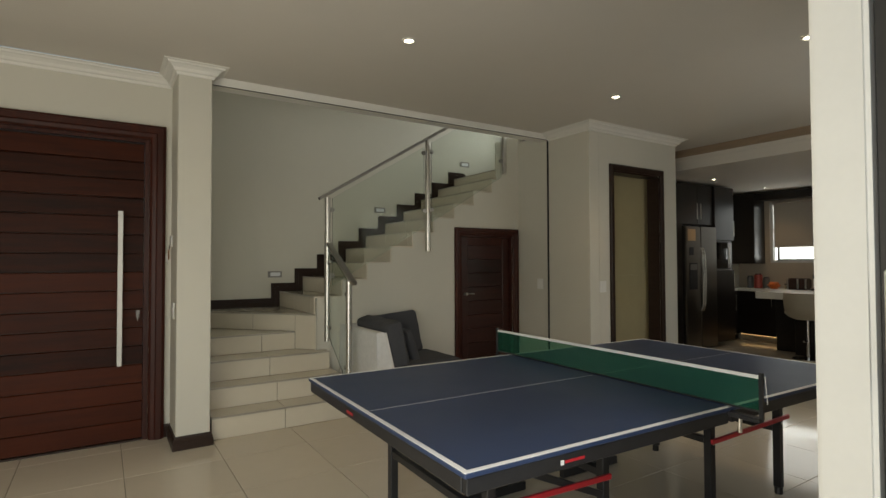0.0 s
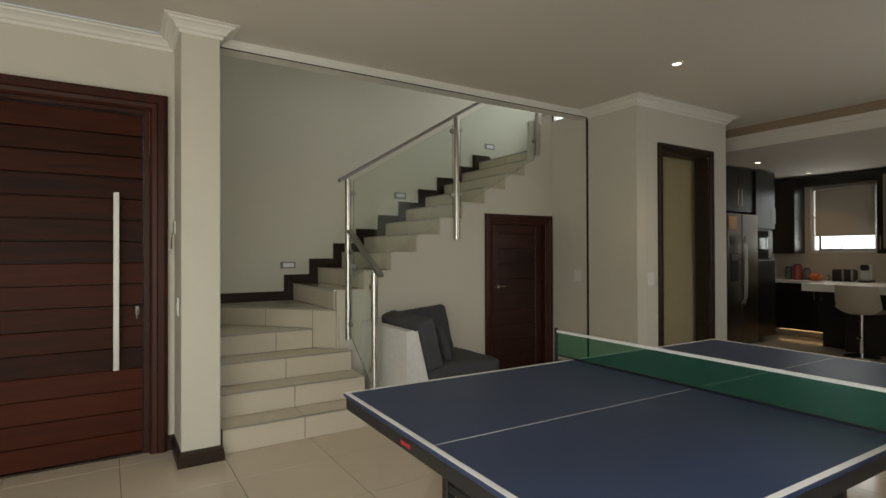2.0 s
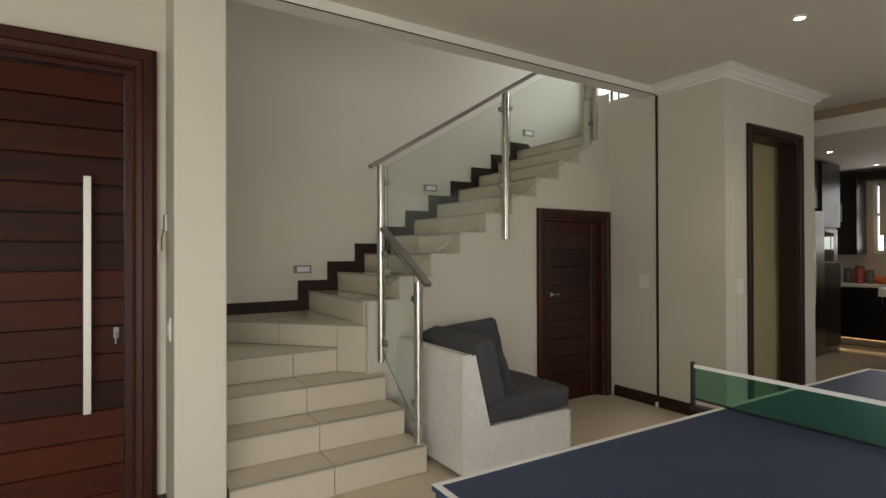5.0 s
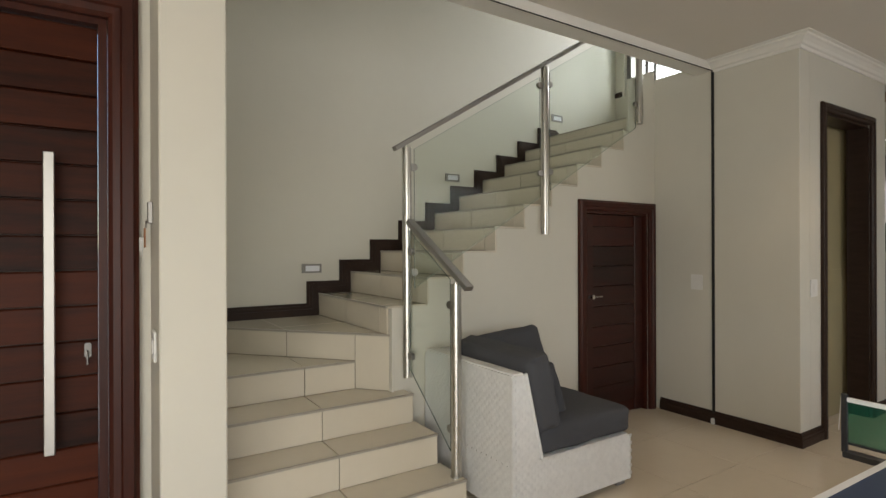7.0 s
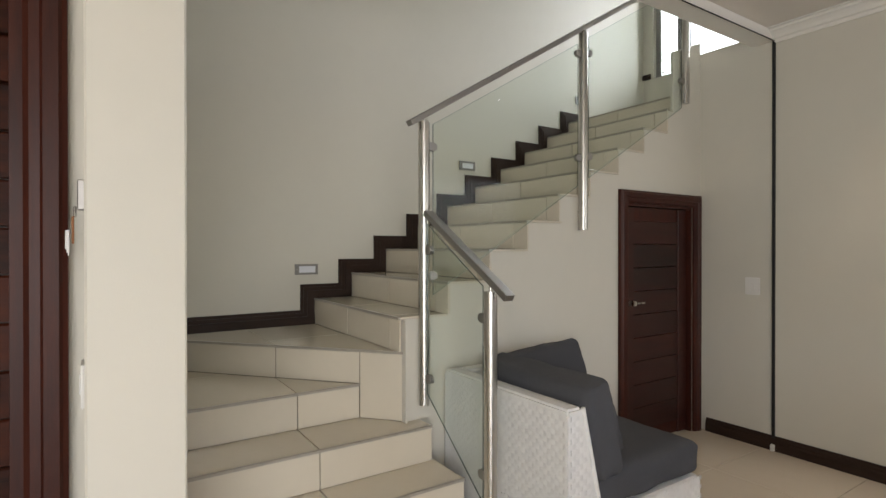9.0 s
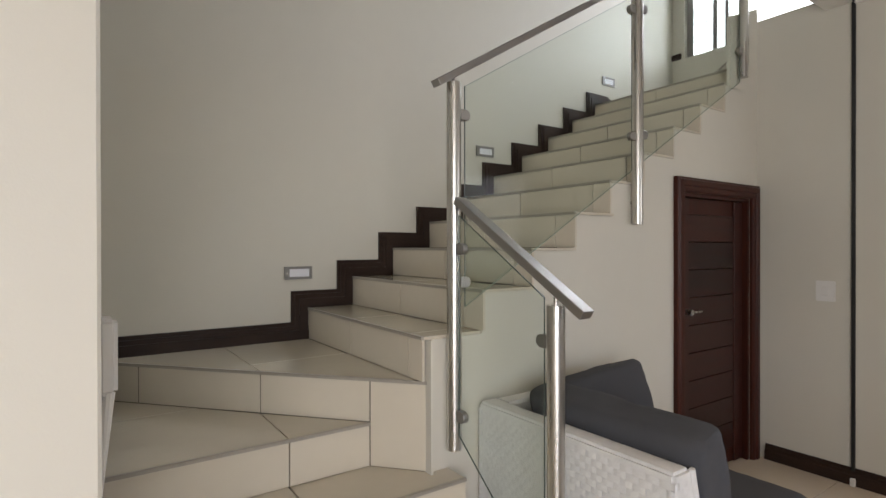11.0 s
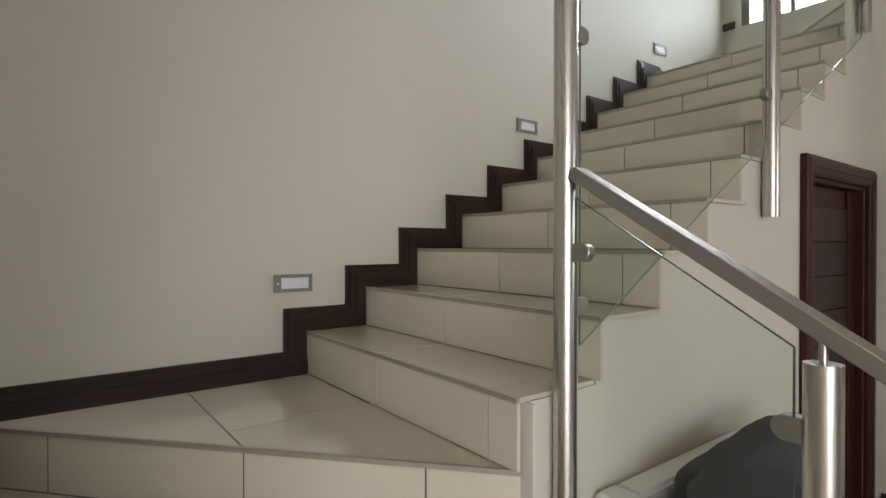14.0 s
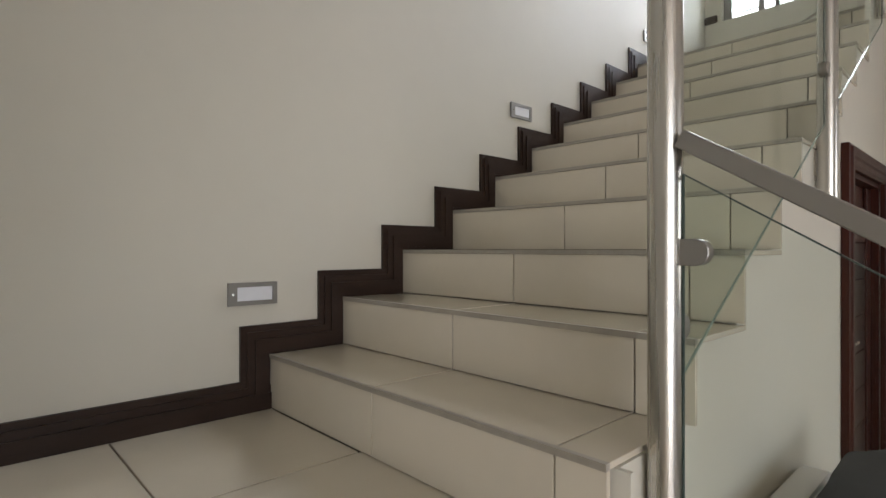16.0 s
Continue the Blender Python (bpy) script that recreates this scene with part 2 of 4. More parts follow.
wall("wall_left", box(-1.8, -1.6, 0.93, 5.3, 0, CZ))
wd = bmesh.new()
box(-1.6, -0.50, 5.17, 5.37, 0, CZ, bm=wd); box(0.87, 1.06, 5.17, 5.37, 0, CZ, bm=wd); box(-0.50, 0.87, 5.17, 5.37, 2.375, CZ, bm=wd)
wall("wall_entrance", finish(wd), label="off-white wall around the front door")
wall("wall_pillar", box(1.025, 1.262, 4.76, 5.17, 0, CZ, 0.006), label="off-white pillar between front door and stairs", category="pillar")
wall("wall_stair_left", box(1.06, 1.252, 5.17, YB, 0, 5.6))
wall("wall_stair_back", box(1.06, 6.2, YB, YB + 0.2, 0, 5.6), label="tall off-white wall beside the stairs")
wl = bmesh.new()
for a, b, c, d in ((4.6, 5.40, 0, 5.6), (6.56, YB, 0, 5.6), (5.40, 6.56, 0, 3.165), (5.40, 6.56, 4.65, 5.6)):
    box(5.95, 6.15, a, b, c, d, bm=wl)
wall("wall_landing", finish(wl), label="off-white landing wall with a window")
wall("wall_above_lintel", box(1.06, 5.0, 4.93, 5.07, CZ, 5.6))
wall("wall_upper_core", box(5.0, 5.95, 4.6, 4.8, CZ + 0.1, 5.6))
wall("ceiling_stair", box(1.0, 6.2, 4.7, 6.9, 5.6, 5.7), CEIL, "white ceiling above the stairwell", "ceiling")
wall("wall_lintel", box(1.262, 4.955, 4.92, 5.07, 2.815, CZ, 0.004), PLASTER, "white track housing over the stair opening", "lintel")
wall("wall_core_side", box(4.955, 5.105, 4.30, 5.56, 0, CZ, 0.002), label="off-white corner wall beside the stairs")
wc = bmesh.new()
box(5.105, 5.335, 4.30, 4.45, 0, CZ, bm=wc); box(6.165, 6.50, 4.30, 4.45, 0, CZ, bm=wc); box(5.335, 6.165, 4.30, 4.45, 2.405, CZ, bm=wc)
wall("wall_core_front", finish(wc), label="off-white wall around the bathroom doorway")
wall("wall_core_right", box(6.36, 6.50, 4.45, 5.95, 0, CZ), BATHT, "beige bathroom side wall")
wall("wall_bath_back", box(5.105, 6.36, 4.50, 4.60, 0, CZ), label="beige bathroom wall", material=BATHT)
wall("wall_bath_dado", box(5.105, 6.36, 4.490, 4.498, 0, 1.22), BATHT, "beige half-height bathroom wall tiling", "wall tiles")
# under-stair wall, with stepped top and cupboard opening
pts = [(2.345, 0), (4.06, 0), (4.06, 1.71), (4.845, 1.71), (4.845, 0), (4.955, 0), (4.955, hz(14) - 0.02), (4.60, hz(14) - 0.02)]
for k in range(14, 5, -1):
    pts += [(sx(k + 1) + 0.0115, hz(k) - 0.0125), (sx(k) + 0.0115, hz(k) - 0.0125)]
pts[-1] = (2.345, 6 * R - 0.0125)
us = bmesh.new()
f = us.faces.new([us.verts.new((x, YS, z)) for x, z in pts])
ext = bmesh.ops.extrude_face_region(us, geom=[f])
bmesh.ops.translate(us, verts=[v for v in ext["geom"] if isinstance(v, bmesh.types.BMVert)], vec=(0, 0.10, 0))
bmesh.ops.triangulate(us, faces=[f for f in us.faces if len(f.verts) > 4])
wall("wall_under_stairs", finish(us), label="white wall under the stairs with stepped top")
wall("wall_stair_top", prism([(4.60, hz(14) - 0.02), (4.954, hz(14) - 0.02), (4.954, 2.97), (4.60, 2.835)], YS, YS + 0.02, "y"), label="white wall beside the top steps")
wall("wall_cupboard_back", box(4.0, 4.955, 5.75, 5.85, 0, 1.9))

# the opening at x 4.70 to 6.75 is unseen, added for the side fill
wp = bmesh.new()
box(6.75, 8.5, 1.01, 1.20, 0, CZ, bm=wp); box(3.10, 4.70, 1.01, 1.20, 0, CZ, bm=wp); box(4.70, 6.75, 1.01, 1.20, 2.45, CZ, bm=wp); box(4.70, 6.75, 1.01, 1.20, 0, 0.95, bm=wp)
wall("wall_patio_jamb", box(2.24, 3.10, 0.93, 1.07, 0, CZ, 0.012, 2), PLASTER, "white jamb beside the patio door")
wall("wall_patio_right", finish(wp, 0.008, 2), PLASTER, "white wall right of the patio door with an added, unseen opening")
wall("wall_patio_header", box(-1.6, 2.24, 0.93, 1.07, 2.45, CZ), PLASTER, "white wall over the patio opening")
wall("wall_kitchen_front", box(8.5, 10.8, 1.01, 1.20, 0, CZ))
wk = bmesh.new()
for a, b, c, d in ((1.2, 4.42, 0, CZ), (5.36, 6.1, 0, CZ), (4.42, 5.36, 0, 1.35), (4.42, 5.36, 2.44, CZ)):
    box(10.6, 10.8, a, b, c, d, bm=wk)
wall("wall_kitchen_back", finish(wk), SPLASH, "beige kitchen wall with a window")
wall("wall_kitchen_left", box(6.30, 10.6, 5.92, 6.1, 0, CZ))
wall("ceiling", box(-1.8, 7.22, 0.93, 5.06, CZ, CZ + 0.12), CEIL, "plain off-white ceiling", "ceiling").location.z = 0.001
wall("ceiling_kitchen", box(7.22, 10.8, 1.01, 6.1, 2.63, 2.75), CEIL, "lower white kitchen ceiling", "ceiling")
wall("ceiling_passage", box(6.16, 7.22, 5.06, 6.1, CZ, CZ + 0.1), CEIL, "plain off-white ceiling", "ceiling")
wall("wall_bulkhead", box(7.20, 7.30, 1.2, 5.92, 2.75, CZ), CEIL, "shallow ceiling step into the kitchen", "bulkhead")

# cornices
COR = [(0, -0.085), (0.012, -0.085), (0.016, -0.066), (0.032, -0.060), (0.042, -0.042), (0.062, -0.026), (0.078, -0.020), (0.082, -0.008), (0.105, -0.006), (0.105, 0), (0, 0)]
COR = [(o, CZ + z) for o, z in COR]


def trim(name, profile, path, material, label, category):
    return tagged(part(name, loft(profile, path), material), label, category, kind="structure")


trim("trim_cornice_entrance", COR, [(-1.6, 5.17, 0, -1), (1.025, 5.17, -1, -1), (1.025, 4.76, -1, -1), (1.262, 4.76, 1, -1), (1.262, 4.92, 1, 0)], PLASTER, "white moulded plaster cornice", "cornice")
trim("trim_cornice_core", COR, [(4.955, 4.92, -1, 0), (4.955, 4.30, -1, -1), (6.50, 4.30, 1, -1), (6.50, 5.9, 1, 0)], PLASTER, "white moulded plaster cornice", "cornice")
trim("trim_cornice_kitchen", [(o * 0.6, z) for o, z in COR], [(7.20, 1.2, -1, 0), (7.20, 5.92, -1, 0)], STUCCO, "brown ceiling moulding at the kitchen edge", "moulding")
SK = [(0, 0), (0.022, 0), (0.022, 0.055), (0.017, 0.062), (0.017, 0.078), (0.011, 0.084), (0.008, 0.10), (0, 0.10)]
trim("baseboard_pillar", SK, [(0.98, 5.17, 0, -1), (1.025, 5.17, -1, -1), (1.025, 4.76, -1, -1), (1.262, 4.76, 1, -1), (1.262, 4.86, 1, 0)], DARKWOOD, "dark stained wooden skirting board", "skirting board")
trim("baseboard_core", SK, [(4.955, 5.40, -1, 0), (4.955, 4.30, -1, -1), (5.28, 4.30, 0, -1)], DARKWOOD, "dark stained wooden skirting board", "skirting board")
trim("baseboard_core_end", SK, [(6.22, 4.30, 0, -1), (6.50, 4.30, 1, -1), (6.50, 5.2, 1, 0)], DARKWOOD, "dark stained wooden skirting board", "skirting board")
trim("baseboard_under_stairs", SK, [(2.6, YS, 0, -1), (3.98, YS, 0, -1)], DARKWOOD, "dark stained wooden skirting board", "skirting board")

# black retractable barrier track in the stair opening
track = thing("barrier_track", 4.94, 4.92, 0, "thin black retractable barrier track on wall and lintel", "track")
put("side_rail", box(4.942, 4.954, 4.913, 4.931, 0.03, 2.815), BLACK, track)
put("top_rail", box(1.262, 4.942, 4.914, 4.919, 2.809, 2.815), BLACK, track)
put("floor_stop", box(4.915, 4.937, 4.905, 4.93, 0.0, 0.045, 0.004), PLASTIC, track, "white floor stop")


# ---- doors ----
def architrave(name, x0, x1, z, w, y, depth, parent, material):
    """Moulded frame round an opening in a wall that faces -y: outer size x0..x1, top z."""
    prof = [(0, 0), (w, 0), (w, -depth * 0.5), (w * 0.86, -depth * 0.75), (w * 0.62, -depth * 0.8), (w * 0.55, -depth), (w * 0.2, -depth), (w * 0.12, -depth * 0.8), (0, -depth * 0.7)]
    for nm, a, b in (("left_jamb", (x0, 1), None), ("right_jamb", (x1, -1), None)):
        e, s = a
        bm = bmesh.new()
        lo = [bm.verts.new((e + s * o, y + d, 0)) for o, d in prof]
        hi = [bm.verts.new((e + s * o, y + d, z - o)) for o, d in prof]
        bm.faces.new(lo); bm.faces.new(hi)
        for i in range(len(prof)):
            j = (i + 1) % len(prof)
            bm.faces.new((lo[i], lo[j], hi[j], hi[i]))
        put(nm, finish(bm), material, parent)
    bm = bmesh.new()
    lo = [bm.verts.new((x0 + o, y + d, z - o)) for o, d in prof]
    hi = [bm.verts.new((x1 - o, y + d, z - o)) for o, d in prof]
    bm.faces.new(lo); bm.faces.new(hi)
    for i in range(len(prof)):
        j = (i + 1) % len(prof)
        bm.faces.new((lo[i], lo[j], hi[j], hi[i]))
    put("head", finish(bm), material, parent)


front = thing("door_1", 0.2, 5.17, 0, "tall closed front door of horizontal red mahogany boards", "door", kind="structure")
architrave("frame", -0.61, 0.98, 2.475, 0.11, 5.168, 0.055, front, FRAMEWOOD)
put("lining_right", box(0.835, 0.868, 5.172, 5.30, 0, 2.372), FRAMEWOOD, front)
put("lining_left", box(-0.498, -0.465, 5.172, 5.30, 0, 2.372), FRAMEWOOD, front)
put("lining_head", box(-0.465, 0.835, 5.172, 5.30, 2.34, 2.372), FRAMEWOOD, front)
leaf = put("leaf", box(-0.46, 0.833, 5.215, 5.25, 0.012, 2.335), DARKWOOD, front)
nb = 16
for i in range(nb):
    z0 = 0.014 + i * 2.318 / nb
    z1 = z0 + 2.318 / nb - 0.003
    pr = [(5.214, z0), (5.195, z0 + 0.003), (5.198, z1 - 0.007), (5.204, z1), (5.214, z1)]
    put("plank", prism(pr, -0.458, 0.832, "x"), MAHOG, leaf)
pull = put("pull_handle", box(0.655, 0.692, 5.10, 5.12, 0.60, 1.785, 0.003), SATIN, front, "long flat brushed steel pull handle")
for z in (0.70, 1.68):
    put("standoff", rod((0.674, 5.12, z), (0.674, 5.20, z), 0.009, 12), STEEL, pull)
put("threshold", box(-0.464, 0.834, 5.172, 5.30, 0.0, 0.0118), DARKWOOD, front)
lock = put("lock_plate", box(0.785, 0.809, 5.184, 5.196, 0.955, 1.015, 0.004, 2), GREYALU, front, "chrome keyhole plate with key")
put("key", box(0.792, 0.798, 5.155, 5.184, 0.930, 0.985, 0.002), SATIN, lock)

cup = thing("door_2", 4.43, YS, 0, "low closed mahogany cupboard door under the stairs", "door", kind="structure")
architrave("frame", 3.98, 4.93, 1.787, 0.085, YS - 0.002, 0.035, cup, FRAMEWOOD)
for nm, b in (("lining_left", (4.0615, 4.085, YS, 5.56, 0, 1.705)), ("lining_right", (4.82, 4.8435, YS, 5.56, 0, 1.705)), ("lining_head", (4.085, 4.82, YS, 5.56, 1.682, 1.7085))):
    put(nm, box(*b), FRAMEWOOD, cup)
cl = put("leaf", box(4.088, 4.817, 5.50, 5.535, 0.008, 1.678), FRAMEWOOD, cup)
for a, b in ((4.088, 4.19), (4.715, 4.817)):
    put("stile", box(a, b, 5.485, 5.4995, 0.008, 1.678, 0.003), DARKMAHOG, cl)
for i in range(9):
    z0 = 0.10 + i * 0.165
    put("panel", prism([(5.4995, z0), (5.491, z0 + 0.003), (5.492, z0 + 0.160), (5.4995, z0 + 0.164)], 4.192, 4.713, "x"), DARKMAHOG, cl)
ch = put("lever_handle", rod((4.14, 5.445, 1.01), (4.255, 5.445, 1.01), 0.006, 12), STEEL, cup, "slim steel lever handle")
put("rose", rod((4.15, 5.485, 1.01), (4.15, 5.44, 1.01), 0.018, 16), STEEL, ch)

bath = thing("door_3", 5.75, 4.3, 0, "tall dark wooden door frame standing open to a bathroom", "door frame", kind="structure")
architrave("frame", 5.27, 6.23, 2.47, 0.068, 4.298, 0.03, bath, DARKWOOD)
for nm, b in (("lining_left", (5.3365, 5.355, 4.30, 4.452, 0, 2.385)), ("lining_right", (6.145, 6.1635, 4.30, 4.452, 0, 2.385)), ("lining_head", (5.355, 6.145, 4.30, 4.452, 2.385, 2.403))):
    put(nm, box(*b), DARKWOOD, bath)

# ---- patio door ----
pdoor = thing("sliding_door", 3.4, 0.95, 0, "dark aluminium sliding patio door pushed open", "sliding door")
for nm, b in (("stile_left", (2.86, 2.94, 0.93, 0.99, 0.0, 2.4)), ("stile_right", (4.52, 4.60, 0.93, 0.99, 0.0, 2.4)), ("bottom_rail", (2.94, 4.52, 0.93, 0.99, 0.0, 0.1)), ("top_rail", (2.94, 4.52, 0.93, 0.99, 2.32, 2.4))):
    put(nm, box(*b, 0.004), ALU, pdoor)
put("pane", box(2.94, 4.52, 0.955, 0.963, 0.1, 2.32), WGLASS, pdoor, shadow=False)
pl = put("lock", box(2.838, 2.86, 0.935, 0.975, 1.12, 1.36, 0.004), STEEL, pdoor, "silver door lock")
put("latch", box(2.826, 2.838, 0.945, 0.965, 1.15, 1.21, 0.002), BLACKMETAL, pl)

# leaf slid back outside the jamb
pdoor.location += Vector((-0.61, -0.07, 0))

# ---- stairs ----
stairs = thing("staircase", 2.0, 5.5, 0, "cream porcelain tiled winder staircase rising beside the wall", "staircase", kind="structure")
Y1, Y2, Y3, Y4 = 4.845, 5.095, 5.34, 5.64
XL, XR = 1.252, (2.477, 2.452, 2.432)
DA, DB = Vector((1.262, 6.68)), Vector((2.350, 5.452))
XD = DA.x + (Y4 - DA.y) / (DB.y - DA.y) * (DB.x - DA.x)
TK = 0.012
for k, (y, x0) in enumerate(((Y1, 1.285), (Y2, XL), (Y3, XL)), 1):
    put("step_core", box(x0, XR[k - 1] - TK, y + TK, Y4 + 0.1 if k == 3 else (Y2, Y3)[k - 1] + 0.05, 0 if k == 1 else (k - 1) * R - TK, k * R - TK), GROUT, stairs)
put("step_core", prism([(XL, Y4 + TK), (XD, Y4 + TK), (XL, DA.y - 0.03)], 2 * R, 4 * R - TK), GROUT, stairs)
put("step_core", prism([(DA.x, DA.y), (DB.x - 0.01, DB.y + 0.016), (2.345, 5.44), (2.345, YB)], 2 * R, 5 * R - TK), GROUT, stairs)
for k in range(6, 16):
    put("step_core", box(sx(k) + TK, sx(k + 1) + 0.05, YS + 0.101, YB, hz(k - 2), hz(k) - TK), GROUT, stairs)
put("landing_core", box(sx(16) + 0.051, 5.95, 5.56, YB, hz(13), hz(15) - 0.004), PAINT, stairs)
put("landing_core", prism([(4.88, 5.477), (5.95, 5.477), (5.95, 6.58)], hz(15) - 0.003, hz(16)), PAINT, stairs)
put("end_panel_wall", box(2.335, 2.345, 5.43, 5.56, 0, 6 * R - TK), PAINT, stairs)

G = 0.0025
def tread(pts, z, nm="tread_tile"):
    c = sum((Vector(p) for p in pts), Vector((0, 0))) / len(pts)
    q = [Vector(p) + (c - Vector(p)).normalized() * G * 1.4 for p in pts]
    put(nm, prism(q, z - TK, z, bevel=0.0012), STILE, stairs)


def riser(a, b, z0, z1, nm="riser_tile"):
    a, b = Vector(a), Vector(b)
    d = (b - a).normalized()
    n = Vector((d.y, -d.x))
    a, b = a + d * G, b - d * G
    put(nm, prism([a, b, b - n * (TK - 0.001), a - n * (TK - 0.001)], z0 + 0.003, z1 - 0.013), STILE, stairs)


def nosing(a, b, z):
    a, b = Vector(a), Vector(b)
    d = (b - a).normalized()
    n = Vector((d.y, -d.x)) * 0.006
    put("nosing_trim", prism([a + n, b + n, b - n, a - n], z - 0.0115, z + 0.0012), TRIM, stairs)


# straight flight
J = 1.86
for k, (y, yn, x0) in enumerate(((Y1, Y2, 1.287), (Y2, Y3, XL), (Y3, Y4, XL)), 1):
    j = J
    riser((x0, y), (j, y), (k - 1) * R, k * R); riser((j, y), (XR[k - 1], y), (k - 1) * R, k * R)
    tread([(x0, y), (j, y), (j, yn + TK), (x0, yn + TK)], k * R)
    tread([(j, y), (XR[k - 1], y), (XR[k - 1], yn + TK), (j, yn + TK)], k * R)
    nosing((x0, y), (XR[k - 1], y), k * R)
# side faces of the lower steps
for k, (y, yn) in enumerate(((Y1, Y2), (Y2, Y3), (Y3, 5.43)), 1):
    riser((XR[k - 1], y + 0.004), (XR[k - 1], max(yn, y + 0.08)), 0.0, k * R)
# first winder
riser((XL, Y4), (J, Y4), 3 * R, 4 * R); riser((J, Y4), (XD, Y4), 3 * R, 4 * R)
nosing((XL, Y4), (XD, Y4), 4 * R)


def dg(x):
    return DA + (DB - DA) * ((x - DA.x) / (DB.x - DA.x))


XQ = DA.x + (6.23 - DA.y) / (DB.y - DA.y) * (DB.x - DA.x)
tread([(XL, Y4), (J, Y4), dg(J), dg(XQ), (XL, 6.23)], 4 * R)
tread([(XL, 6.23), dg(XQ), DA], 4 * R)
tread([(J, Y4), (XD, Y4), dg(J)], 4 * R)
# second winder
for a, b in ((1.264, 1.455), (1.455, J), (J, XD)):
    riser(dg(a), dg(b), 4 * R, 5 * R)
riser(dg(XD), DB, 3 * R, 5 * R, "winder_end_tile")
nosing(DA, DB, 5 * R)
X6 = sx(6)
tread([DA, dg(J), (J, YB)], 5 * R)
tread([(J, 6.155), (X6, 6.155), (X6, YB), (J, YB)], 5 * R)
tread([dg(J), DB - Vector((0.02, -0.02)), (X6 + 0.01, 5.47), (X6 + 0.01, 6.155), (J, 6.155)], 5 * R)
# main flight
rnd = random.Random(4)
for k in range(6, 16):
    x, xn = sx(k), sx(k + 1)
    j = 6.105 + rnd.uniform(-0.008, 0.008)
    e = 5.555 if k > 6 else 5.56
    ye = 5.458 if k == 6 else 5.43 if k < 10 else 5.447 if k < 15 else YS + 0.022
    a0, a1 = hz(k - 1), hz(k)
    riser((x, YB), (x, j), a0, a1); riser((x, j), (x, e), a0, a1); riser((x, e), (x, ye), a0, a1, "riser_end_tile")
    tread([(x, YB), (x, j), (xn + TK, j), (xn + TK, YB)], a1)
    tread([(x, j), (x, e), (xn + TK, e), (xn + TK, j)], a1)
    if k < 14:
        tread([(x, e), (x, ye), (xn + TK, ye), (xn + TK, e)], a1, "tread_end_tile")
    nosing((x, YB), (x, ye), a1)
nosing((5.94, 6.57), (4.89, 5.49), hz(16))

# zigzag skirting on the back wall
zig = thing("baseboard_zigzag", 2.3, YB, 1.0, "dark stained wooden skirting zigzagging up the stairs", "skirting board", kind="structure")
W = 0.098
H5 = 5 * R


def lpiece(k, o, d):
    x, xn, z = sx(k), sx(k + 1), hz(k)
    lo = hz(k - 1)
    q = [(x - W + o, lo + (W - o if k > 6 else W - o)), (x - W + o, z + W - o), (xn - W + o, z + W - o), (xn - W + o, z + o * 0.3), (x - o * 0.3, z + o * 0.3), (x - o * 0.3, lo + W - o if k == 6 else lo + o * 0.3)]
    if k > 6:
        q[0] = (x - W + o, lo + o * 0.3)
    return prism(q, YB - d, YB - 0.0005, "y")


for k in range(6, 16):
    pc = put("skirting_piece", lpiece(k, 0.0, 0.012), DARKWOOD, zig)
    put("moulding", lpiece(k, 0.020, 0.018), DARKWOOD, pc)
    put("moulding", lpiece(k, 0.044, 0.024), DARKWOOD, pc)
for o, d in ((0.0, 0.012), (0.020, 0.018), (0.044, 0.024)):
    put("skirting_piece", prism([(1.254, H5), (X6 - 0.001, H5), (X6 - 0.001, H5 + W - o), (1.254, H5 + W - o)], YB - d, YB - 0.0005, "y"), DARKWOOD, zig)
trim("baseboard_stair_left", [(o, z * 0.98) for o, z in SK], [(1.252, 4.93, 1, 0), (1.252, 4.94, 1, 0)], DARKWOOD, "dark stained wooden skirting board", "skirting board")
sl = thing("baseboard_stair_side", 1.252, 5.9, 0.8, "dark stained sloping skirting beside the winders", "skirting board", kind="structure")
for d, u in ((0.012, 0.0), (0.018, 0.03)):
    put("board", prism([(5.15, 2 * R), (5.40, 3 * R - 0.03), (5.62, 4 * R - 0.02), (6.679, 4 * R), (6.679, H5 + W - u), (6.62, H5 + W - u), (6.45, 4 * R + W - u), (5.66, 4 * R + W - u), (5.30, 3 * R + W - u), (5.15, 2 * R + W - u)], 1.2525, 1.252 + d, "x"), DARKWOOD, sl)


# ---- balustrade ----
bal = thing("balustrade", 2.45, 5.42, 0.59, "stainless steel and glass stair balustrade with sloping handrails", "balustrade")


def clamp(p, nx, ny, parent):
    """A D-shaped glass clamp beside a post, pointing along (nx, ny)."""
    bm = bmesh.new()
    d = Vector((nx, ny, 0))
    s = Vector((-ny, nx, 0))
    c = Vector(p) + d * 0.026
    outline = [(0, -0.022), (0.026, -0.022)] + [(0.026 + 0.022 * math.sin(a), -0.022 * math.cos(a)) for a in [math.pi * i / 8 for i in range(1, 8)]] + [(0.026, 0.022), (0, 0.022)]
    lo = [bm.verts.new(c + d * u + s * -0.013 + Vector((0, 0, w))) for u, w in outline]
    hi = [bm.verts.new(c + d * u + s * 0.013 + Vector((0, 0, w))) for u, w in outline]
    bm.faces.new(lo); bm.faces.new(hi[::-1])
    for i in range(len(outline)):
        j = (i + 1) % len(outline)
        bm.faces.new((lo[i], lo[j], hi[j], hi[i]))
    put("glass_clamp", finish(bm, 0.002), SATIN, parent)


